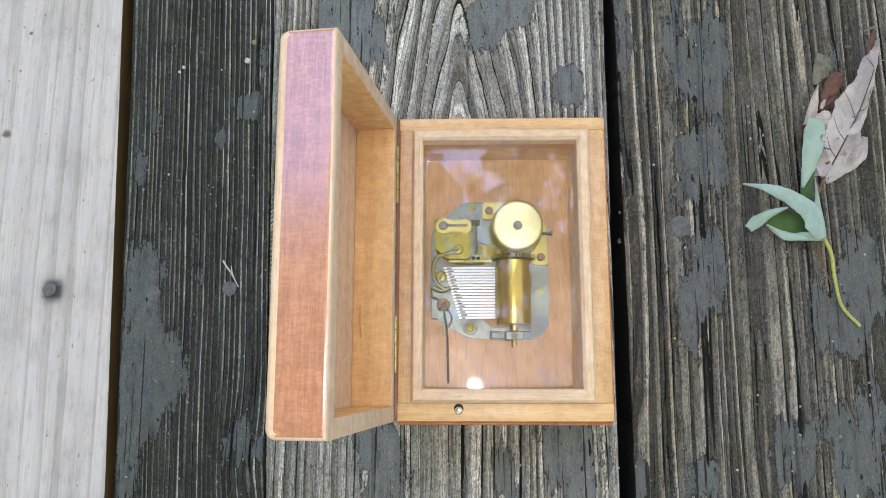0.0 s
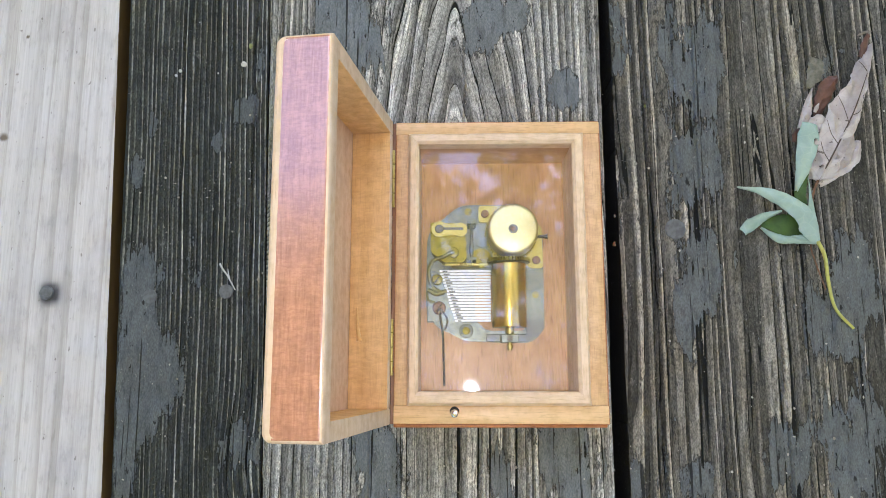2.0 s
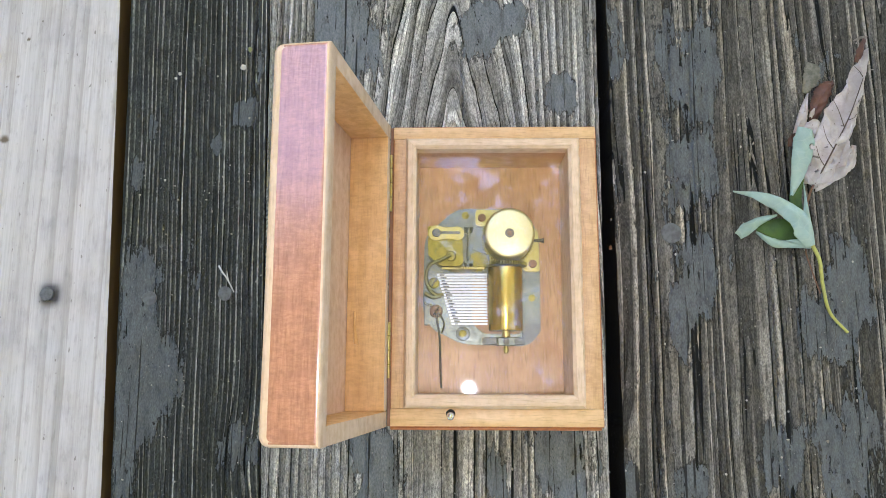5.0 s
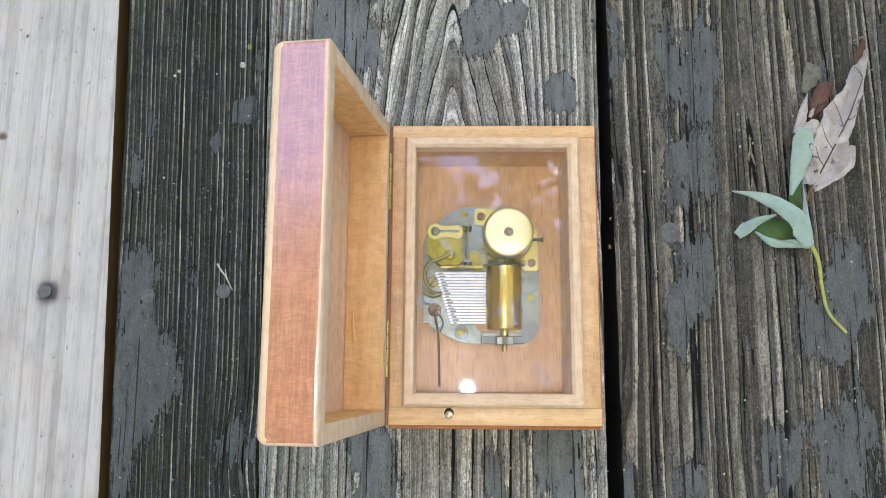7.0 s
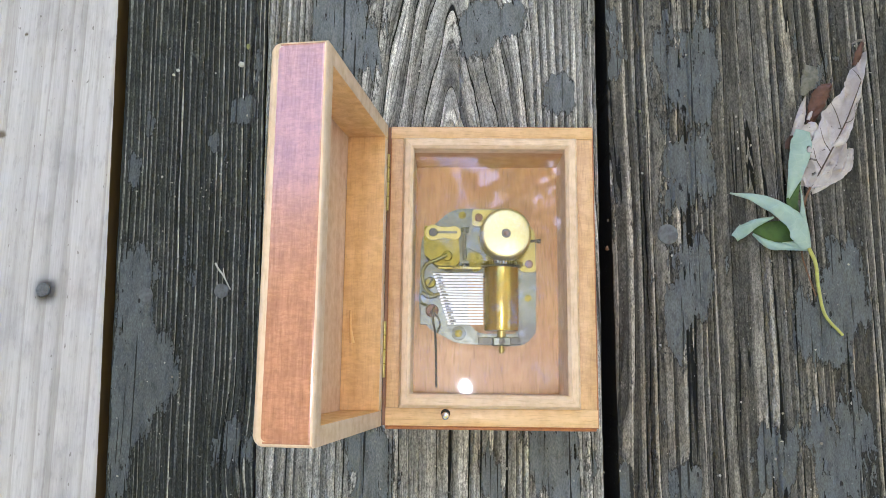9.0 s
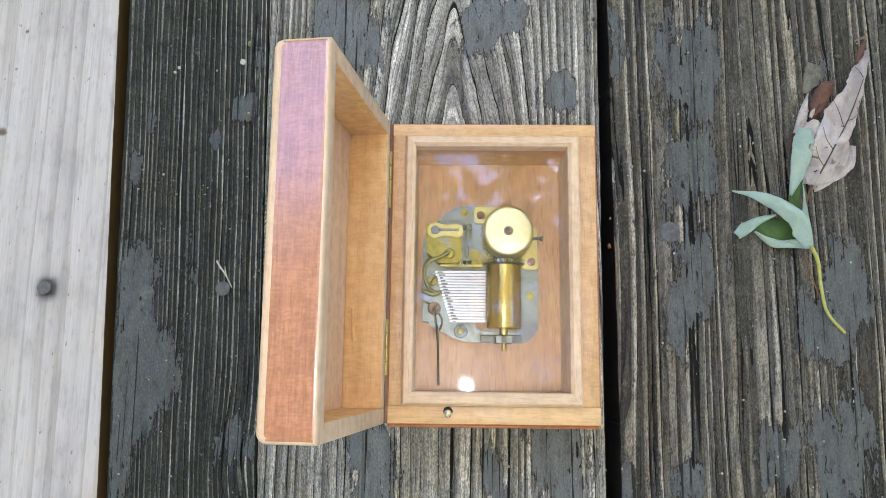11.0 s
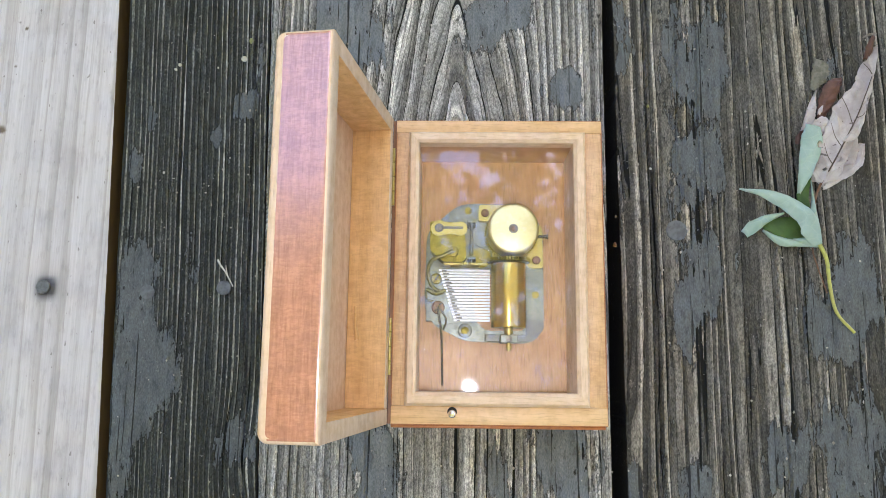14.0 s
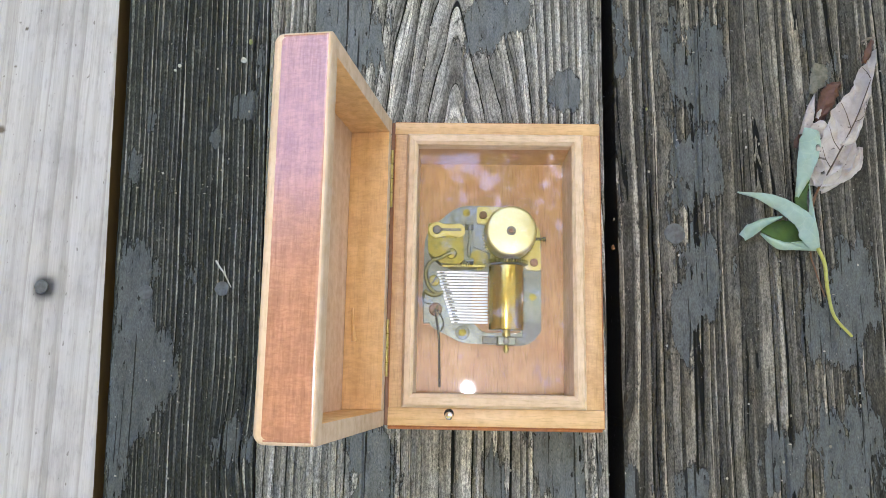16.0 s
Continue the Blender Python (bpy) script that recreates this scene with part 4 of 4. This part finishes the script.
    block(bm, -1.92, -0.3, 0.28, 0.37, 3.1, 3.22, 0.02)
    part("brass_bar", bm, M_BRASS, gov)
    bm = bmesh.new()
    rod(bm, FLY + Vector((0, -0.8, 0)), FLY + Vector((0, 0.85, 0)), 0.05, seg=12)
    rod(bm, FLY + Vector((0, -0.45, 0)), FLY + Vector((0, -0.1, 0)), 0.085, seg=12)
    for sgn in (-1, 1):
        block(bm, FLY.x - 0.015, FLY.x + 0.015, FLY.y + 0.2, FLY.y + 0.42, FLY.z + sgn * 0.14 - 0.12, FLY.z + sgn * 0.14 + 0.12)
    fly = part("governor_fly", bm, M_STEEL, mv, "small spinning steel fly", at=FLY)
    bm = bmesh.new()
    plate(bm, rounded([(-0.74, 1.95), (-0.12, 1.55), (-0.14, 0.95), (-0.72, 1.2)], 0.1, 3), zb + 0.05, zb + 0.14)
    part("click_plate", bm, M_STEEL, mv, "grey steel click plate")
    bm = bmesh.new()
    gear(bm, (-0.52, 0.66, zb + 0.32), "z", 0.36, 0.08, 30, 0.05)
    rod(bm, (-0.52, 0.66, zb), (-0.52, 0.66, zb + 0.5), 0.06, seg=12)
    part("train_wheel", bm, M_BRASS_OLD, mv, "small brass train wheel")
    # wires
    bm = bmesh.new()
    tube(bm, [(-1.57, 0.82, 3.3), (-1.95, 0.62, 3.32), (-2.35, 0.45, 3.28), (-2.52, 0.05, 3.2), (-2.4, -0.45, 3.15), (-2.1, -0.7, 3.12), (-1.85, -0.66, 3.08)], 0.07, seg=10)
    part("damper_wire", bm, M_OLIVE, mv, smooth=True)
    bm = bmesh.new()
    tube(bm, [(-2.55, -0.62, 3.1), (-2.25, -0.78, 3.12), (-1.95, -0.72, 3.1)], 0.085, seg=10)
    tube(bm, [(-2.6, -0.7, 3.0), (-2.55, -1.0, 3.05), (-2.3, -1.1, 3.05)], 0.05, seg=8)
    part("damper_spring", bm, M_OLIVE, mv, smooth=True)
    bm = bmesh.new()
    tube(bm, [(-2.13, -1.3, 3.05), (-2.08, -1.7, 3.0), (-2.0, -2.3, 2.7), (-1.98, -3.2, 2.2), (-1.96, -4.2, 2.0)], 0.045, seg=10)
    tube(bm, [(-2.05, -1.35, 3.06), (-1.82, -1.75, 2.98), (-1.92, -2.1, 2.7)], 0.035, seg=8)
    part("stop_wire", bm, M_DARKMETAL, mv, "thin dark stop wire", smooth=True)
    mv.location.z = (FLOOR_Z + LIFT) * CM
    return drum, fly


drum, fly = movement()


# ---- leaves on the deck ----
def thicken(ob, cm):
    mod = ob.modifiers.new("thickness", "SOLIDIFY")
    mod.thickness, mod.offset = cm * CM, -1


def blade(bm, spine, pos, neg, n=40, m=14, arch=0.0, wave=0.03, seed=0, ruffle=0.03, crease=0.0, holes=()):
    """A leaf blade along a spine, with its half widths on either side; arch lifts its middle."""
    pts = smooth_line(spine, max(2, n // (len(spine) - 1)))
    ph = random.Random(seed).uniform(0, 9)
    rows = []
    for i, q in enumerate(pts):
        t = i / (len(pts) - 1)
        d = pts[min(i + 1, len(pts) - 1)] - pts[max(i - 1, 0)]
        side = Vector((d.y, -d.x, 0)).normalized()
        knots = np.linspace(0, 1, len(pos))
        row = []
        for k in range(m + 1):
            v = 2 * k / m - 1
            w = np.interp(t, knots, pos if v > 0 else neg)
            jag = 1 + ruffle * (math.sin(t * 23 + ph + (3 if v > 0 else 0)) + 0.7 * math.sin(t * 57 + ph * 2 - v) + 0.5 * math.sin(t * 110 + ph))
            z = arch * (1 - v * v) + wave * math.sin(8 * t + 3 * v + ph) + 0.4 * wave * math.sin(21 * t - 6 * v + ph)
            z -= crease * abs(math.sin(15 * t - 2.5 * abs(v) + ph)) ** 0.6 * min(1.0, 3 * abs(v))
            row.append(bm.verts.new(q + side * (v * w * jag) + Vector((0, 0, z))))
        rows.append(row)
    for a, b in zip(rows, rows[1:]):
        for k in range(m):
            c = (a[k].co + b[k + 1].co) / 2
            if not any((c.xy - Vector(h[:2])).length < h[2] for h in holes):
                bm.faces.new((a[k], a[k + 1], b[k + 1], b[k]))


def dry_leaf():
    leaf = thing("dry_leaf", (14.97, 6.53, 0.08), "curled dry leaf showing its pinkish-grey underside", "leaf")
    bm = bmesh.new()
    holes = [(14.74, 5.36, 0.12), (14.02, 4.90, 0.07), (16.02, 7.93, 0.08), (15.32, 8.55, 0.09)]
    blade(bm, [(13.85, 4.32, 0.3), (14.40, 5.28, 0.5), (15.35, 7.04, 0.6), (16.23, 8.91, 0.5), (16.68, 10.47, 0.35)], [0.15, 0.62, 0.46, 0.42, 0.26, 0.20, 0.04], [0.34, 0.72, 0.86, 0.98, 0.62, 0.42, 0.05],
          90, 26, 0.12, 0.09, 1, 0.05, 0.20, holes)
    blade(bm, [(13.98, 4.32, 0.12), (14.85, 5.2, 0.22), (15.35, 6.15, 0.3), (15.42, 7.15, 0.3)], [0.1, 0.36, 0.46, 0.3, 0.05], [0.2, 0.4, 0.4, 0.3, 0.1], 40, 14, 0.08, 0.06, 2, 0.05, 0.16)
    blade(bm, [(14.05, 4.2, 0.08), (15.15, 4.9, 0.1), (15.68, 5.45, 0.12), (15.85, 6.15, 0.14)], [0.12, 0.2, 0.24, 0.1], [0.1, 0.25, 0.25, 0.1], 30, 10, 0.05, 0.03, 7, 0.08, 0.05)
    blade(bm, [(13.30, 6.62, 0.3), (13.52, 7.25, 0.4), (13.70, 7.75, 0.42), (13.93, 8.42, 0.35)], [0.25, 0.27, 0.22, 0.02], [0.1, 0.16, 0.14, 0.02], 34, 12, 0.14, 0.03, 3, 0.05)
    blade(bm, [(13.55, 6.3, 0.28), (13.85, 6.75, 0.32), (14.25, 7.2, 0.34)], [0.3, 0.4, 0.3], [0.2, 0.35, 0.15], 20, 10, 0.06, 0.04, 5, 0.08)
    blade(bm, [(13.98, 7.35, 0.34), (14.05, 7.55, 0.38), (14.18, 7.74, 0.36)], [0.08, 0.12, 0.04], [0.06, 0.08, 0.03], 10, 6, 0.05, 0.01, 6)
    # a curl of the blade that lies folded over the midrib
    blade(bm, [(14.75, 6.05, 0.66), (15.2, 6.35, 0.74), (15.52, 6.95, 0.68)], [0.05, 0.2, 0.06], [0.05, 0.2, 0.05], 20, 10, 0.08, 0.02, 21, 0.04)
    thicken(part("blade", bm, M_DRY, leaf, smooth=True), 0.02)
    bm = bmesh.new()
    blade(bm, [(14.12, 7.25, 0.14), (14.42, 8.05, 0.28), (14.80, 8.65, 0.34), (15.14, 8.98, 0.3)], [0.2, 0.34, 0.3, 0.06], [0.1, 0.34, 0.38, 0.12], 30, 12, 0.06, 0.05, 4, 0.06, 0.08)
    blade(bm, [(16.18, 9.85, 0.3), (16.36, 10.35, 0.36), (16.62, 10.95, 0.3)], [0.1, 0.16, 0.1], [0.1, 0.15, 0.08], 18, 8, 0.06, 0.03, 8, 0.08)
    blade(bm, [(13.12, 6.1, 0.1), (13.22, 6.4, 0.12), (13.35, 6.7, 0.1)], [0.05, 0.12, 0.05], [0.1, 0.16, 0.08], 10, 6, 0.03, 0.02, 9)
    thicken(part("curled_edge", bm, M_BROWN, leaf, "reddish-brown curled leaf edge", smooth=True), 0.02)
    bm = bmesh.new()
    blade(bm, [(16.12, 10.86, 0.34), (16.4, 10.98, 0.38), (16.75, 11.06, 0.34)], [0.03, 0.07, 0.03], [0.02, 0.07, 0.04], 12, 6, 0.02, 0.01, 10)
    thicken(part("tip", bm, M_STRAW, leaf, "pale frayed leaf tip", smooth=True), 0.015)
    bm = bmesh.new()
    tube(bm, [(13.86, 4.32, 0.42), (14.40, 5.28, 0.63), (15.35, 7.04, 0.73), (15.85, 8.1, 0.68), (16.26, 9.05, 0.62)], 0.04, 0.018)
    for line in ([(15.2, 6.8, 0.72), (15.05, 7.5, 0.7), (14.85, 8.15, 0.62)], [(16.26, 9.05, 0.62), (16.12, 9.35, 0.6), (15.98, 9.6, 0.52)], [(14.7, 5.85, 0.66), (14.45, 6.3, 0.68), (14.35, 6.9, 0.64)],
                 [(15.4, 7.1, 0.72), (15.65, 7.2, 0.68), (15.85, 7.4, 0.6)], [(14.3, 5.1, 0.6), (14.1, 5.5, 0.62), (14.02, 6.0, 0.6)]):
        tube(bm, line, 0.020, 0.010, seg=6)
    part("midrib", bm, M_RIB, leaf)
    bm = bmesh.new()
    tube(bm, [(13.86, 4.32, 0.4), (13.69, 3.86, 0.3), (13.57, 3.11, 0.2), (13.47, 1.63, 0.1), (13.60, 0.90, 0.1), (13.94, -0.30, 0.1)], 0.055, 0.03)
    part("petiole", bm, M_TWIG, leaf)
    pale = thing("leaf_fragment", (14.2, 9.25, 0.06), "small greyish torn leaf fragment", "leaf")
    bm = bmesh.new()
    blade(bm, [(13.92, 8.55, 0.08), (14.12, 9.1, 0.10), (14.3, 9.55, 0.10), (14.42, 9.92, 0.08)], [0.1, 0.45, 0.42, 0.22], [0.1, 0.22, 0.32, 0.3], 32, 10, 0.02, 0.02, 9, 0.10)
    thicken(part("blade", bm, M_LICHEN, pale, smooth=True), 0.02)


def green_leaf():
    leaf = thing("green_leaf", (12.98, 2.56, 0.08), "rolled green leaf with its pale underside out", "leaf")
    bm = bmesh.new()
    blade(bm, [(13.72, 6.72, 0.6), (13.45, 5.95, 0.66), (13.15, 4.95, 0.6), (12.88, 3.85, 0.4)], [0.42, 0.5, 0.38, 0.22, 0.06], [0.22, 0.44, 0.46, 0.34, 0.08], 50, 18, 0.14, 0.015, 11, 0.02, holes=[(13.78, 5.93, 0.13)])
    blade(bm, [(13.62, 1.70, 0.45), (13.20, 2.65, 0.62), (12.45, 3.35, 0.62), (11.46, 3.84, 0.5), (10.47, 4.07, 0.3)], [0.10, 0.26, 0.36, 0.30, 0.24, 0.10, 0.03], [0.34, 0.60, 0.44, 0.40, 0.30, 0.14, 0.02], 60, 18, 0.12, 0.02, 12, 0.025)
    blade(bm, [(12.18, 3.0, 0.45), (11.48, 2.76, 0.45), (10.90, 2.42, 0.36), (10.58, 2.14, 0.24)], [0.05, 0.17, 0.26, 0.16], [0.05, 0.17, 0.28, 0.2], 34, 14, 0.12, 0.012, 13, 0.03)
    blade(bm, [(13.6, 1.64, 0.3), (12.75, 1.74, 0.32), (12.05, 1.84, 0.32), (11.35, 2.32, 0.28)], [0.05, 0.16, 0.20, 0.04], [0.05, 0.12, 0.19, 0.05], 34, 12, 0.10, 0.012, 14, 0.03)
    blade(bm, [(13.58, 1.75, 0.4), (13.46, 2.9, 0.55), (13.42, 4.42, 0.45)], [0.10, 0.15, 0.10, 0.06, 0.02], [0.1, 0.3, 0.22, 0.06, 0.02], 30, 10, 0.06, 0.012, 15, 0.015)
    blade(bm, [(13.64, 1.66, 0.34), (13.1, 1.85, 0.4), (12.55, 1.93, 0.38)], [0.05, 0.14, 0.02], [0.05, 0.14, 0.02], 20, 8, 0.05, 0.01, 18, 0.015)
    thicken(part("blade", bm, M_PALE_GREEN, leaf, "pale blue-green underside", smooth=True), 0.02)
    bm = bmesh.new()
    blade(bm, [(13.30, 1.85, 0.15), (12.40, 2.35, 0.18), (11.45, 2.55, 0.18)], [0.3, 0.6, 0.16], [0.15, 0.45, 0.18], 30, 12, -0.05, 0.03, 16)
    blade(bm, [(13.20, 3.30, 0.25), (13.10, 3.85, 0.3), (13.45, 4.75, 0.3)], [0.2, 0.28, 0.1], [0.15, 0.25, 0.1], 20, 8, 0.0, 0.02, 17)
    thicken(part("upper_side", bm, M_GREEN, leaf, "dark green upper side inside the roll", smooth=True), 0.02)
    bm = bmesh.new()
    tube(bm, [(13.62, 1.72, 0.4), (13.93, 1.07, 0.28), (14.05, 0.02, 0.15), (14.27, -1.09, 0.11), (14.94, -1.92, 0.1)], 0.085, 0.06, seg=10)
    part("petiole", bm, M_STEM, leaf, "yellow-green leaf stalk", smooth=True)


dry_leaf()
green_leaf()


# ---- nails and crumbs ----
def nails():
    for x, y, r, z, mat, label in ((-19.01, -0.33, 0.30, 0.20, M_NAIL, "dark round nail head standing proud of pale pine"), (-14.58, -0.50, 0.31, 0.045, M_NAIL, "painted-over nail head flush in dark board"),
                                   (-11.30, -0.30, 0.31, 0.13, M_NAIL, "grey round nail head in dark board"), (7.85, 2.32, 0.44, 0.05, M_NAIL, "large paint-covered nail head in grey board")):
        bm = bmesh.new()
        rod(bm, (x, y, z - 0.12), (x, y, z), r, seg=28, bevel=0.03)
        rod(bm, (x, y, -2.0), (x, y, z - 0.1), 0.13, seg=12)
        for v in bm.verts:
            v.co.x += 0.012 * math.sin(v.co.y * 23)
            v.co.z += 0.05 * (v.co.x - x) if z > 0.1 else 0
        nail = part("nail", bm, mat, None, at=(x, y, 0), smooth=True)
        tagged(nail, label, "nail", "deck nails")


def crumb(x, y, r, mat, label, seed, sx=1.0):
    bm = bmesh.new()
    bmesh.ops.create_icosphere(bm, subdivisions=2, radius=r)
    rnd = random.Random(seed)
    for v in bm.verts:
        v.co *= rnd.uniform(0.75, 1.15)
        v.co.x *= sx
    bmesh.ops.translate(bm, verts=bm.verts, vec=(x, y, r * 0.75))
    ob = part("crumb", bm, mat, None, at=(x, y, 0), smooth=True)
    tagged(ob, label, "debris", "crumbs on the deck")


def fibres():
    bm = bmesh.new()
    tube(bm, [(-11.63, 0.89, 0.05), (-11.42, 0.62, 0.25), (-11.21, 0.33, 0.2), (-10.92, -0.24, 0.06)], 0.045, 0.025)
    tube(bm, [(-11.13, 0.20, 0.2), (-11.18, 0.45, 0.26), (-11.24, 0.66, 0.16)], 0.03, 0.015)
    tagged(part("straw", bm, M_CHALK, None, at=(-11.38, 0.35, 0), smooth=True), "thin pale curled plant fibre", "debris")


def grit():
    """Sand and bits of bark, too small to count."""
    rnd = random.Random(12)
    bm = bmesh.new()
    for _ in range(420):
        x, y, r = rnd.uniform(-15.5, 18), rnd.uniform(-10, 12), rnd.choice((0.015, 0.02, 0.02, 0.03, 0.045))
        if -9.6 < x < 5.6 and -6 < y < 6:
            continue
        vs = bmesh.ops.create_icosphere(bm, subdivisions=1, radius=r)["verts"]
        sx, sy = rnd.uniform(0.6, 1.6), rnd.uniform(0.6, 1.8)
        for v in vs:
            v.co = Vector((v.co.x * sx, v.co.y * sy, v.co.z * 0.7)) * rnd.uniform(0.8, 1.2) + Vector((x, y, 0.005 + r * 0.4))
    ob = part("grit", bm, M_GRIT, None)
    tagged(ob, "pale sand grains and bits of bark on the boards", "debris", kind="stuff")


grit()
nails()
for px, py, r, mat, label, sd, sx in ((-13.85, 9.66, 0.085, M_CHALK, "small white crumb on dark wood", 1, 1.0), (-14.04, 9.45, 0.065, M_CHALK, "small white crumb on dark wood", 2, 1.0),
                                      (-10.97, 9.92, 0.13, M_CHALK, "grey-white crumb on dark wood", 3, 1.0), (-10.70, 10.78, 0.14, M_BUD, "yellow-green bud scale on dark wood", 4, 0.6), (6.80, 7.81, 0.08, M_BUD, "tiny green crumb on grey wood", 5, 0.7), (5.22, 1.68, 0.12, M_TWIG, "small brown bark crumb beside the gap", 6, 0.6), (5.29, 2.90, 0.08, M_STRAW, "small pale wood chip beside the gap", 7, 0.5)):
    crumb(px, py, r, mat, label, sd, sx)
fibres()


# ---- tree overhead, mirrored in the glass, and unseen leaves added against skylight ----
def tree():
    t = thing("tree", (380, -330, -18), "leafy tree with yellowing crown over the deck", "tree")
    bm = bmesh.new()
    tube(bm, [(380, -330, -18), (370, -320, 200), (320, -290, 420), (250, -240, 620)], 16, 8, seg=14)
    for e in ((-300, -250, 640), (250, 60, 700), (20, 100, 720), (-60, -520, 700), (300, -480, 660), (-280, 40, 680)):
        tube(bm, [(330, -300, 380), ((330 + e[0]) / 2, (-300 + e[1]) / 2, 560), e], 7, 1.5, seg=8)
    part("trunk", bm, M_BARK, t, smooth=True)
    rng = np.random.RandomState(8)
    inner = np.stack([rng.uniform(-420, 420, 30000), rng.uniform(-420, 420, 30000), rng.uniform(580, 820, 30000)], -1)
    # the outer leaves are unseen, added to hold back the sky's light
    outer = np.stack([rng.uniform(-1000, 1000, 24000), rng.uniform(-1000, 1000, 24000), rng.uniform(600, 860, 24000)], -1)
    outer = outer[np.abs(outer[:, :2]).max(1) > 400]
    centre = np.concatenate([inner, outer])
    size = np.concatenate([rng.uniform(5, 8.5, len(inner)), rng.uniform(11, 20, len(outer))])
    # the crown thins out to open sky towards the north
    sx, sy = centre[:, 0] / centre[:, 2], centre[:, 1] / centre[:, 2]
    gap = np.clip((sy - 0.17 + 0.26 * np.clip(-sx - 0.1, 0, 0.5)) / 0.24, 0, 1) * np.clip((0.35 - sx) / 0.25, 0, 1) * np.clip((0.85 - sy) / 0.15, 0, 1) * np.clip((1.0 + sx) / 0.2, 0, 1)
    keep = (np.hypot(centre[:, 0], centre[:, 1]) < 1000) & (fractal(centre[:, 0] / 30 + 40, centre[:, 1] / 30 + 40, 5, 4) > 0.25 + 0.50 * gap)
    leaf_cloud("crown", centre[keep], size[keep], rng, t, (380, -330, -18), "yellow-green leaves")


def leaf_cloud(name, centre, size, rng, parent, base, label):
    """Many loose leaves, each a small six-sided blade."""
    n = len(centre)
    a = rng.uniform(0, 2 * np.pi, n)
    tilt = rng.uniform(-0.6, 0.6, (n, 2))
    u = np.stack([np.cos(a), np.sin(a), tilt[:, 0]], -1) * size[:, None]
    v = np.stack([-np.sin(a), np.cos(a), tilt[:, 1]], -1) * size[:, None] * 0.6
    corner = np.stack([centre - u, centre - 0.3 * u + v, centre + 0.5 * u + 0.7 * v, centre + u, centre + 0.5 * u - 0.7 * v, centre - 0.3 * u - v], 1)
    me = bpy.data.meshes.new(name)
    me.from_pydata(((corner.reshape(-1, 3) - np.array(base)) * CM).tolist(), [], (np.arange(n)[:, None] * 6 + np.arange(6)).tolist())
    me.materials.append(M_CROWN)
    ob = new(name, me)
    ob.parent = parent
    return tagged(ob, label, "" if parent else "trees", kind="stuff")


def add_leaf_screen():
    """An added, unseen ring of leaves, which shuts the sky off near the horizon."""
    rng = np.random.RandomState(3)
    n = 16000
    a, d = rng.uniform(0, 2 * np.pi, n), rng.uniform(1050, 1500, n)
    top = 900 + 350 * (fractal(a * 4, a * 0 + 2.5, 17) - 0.5) * 2
    centre = np.stack([d * np.cos(a), d * np.sin(a), -10 + (top + 10) * rng.uniform(0, 1, n) ** 0.9], -1)
    leaf_cloud("leaf_screen", centre, rng.uniform(26, 44, n), rng, None, (0, 0, 0), "unseen ring of green and yellow leaves added to block low sky")


tree()
add_leaf_screen()


# ---- what moves ----
def motions():
    base = Vector((0, 0, FLOOR_Z))
    d, f = (DRUM - base) * CM, (FLY - base) * CM
    walk(drum, [(t, pose(d.x, d.y, d.z, 0, 20.0 * t, 0)) for t in range(17)])
    walk(fly, [(k / 10, pose(f.x, f.y, f.z, 0, 72.0 * k, 0)) for k in range(161)])


motions()
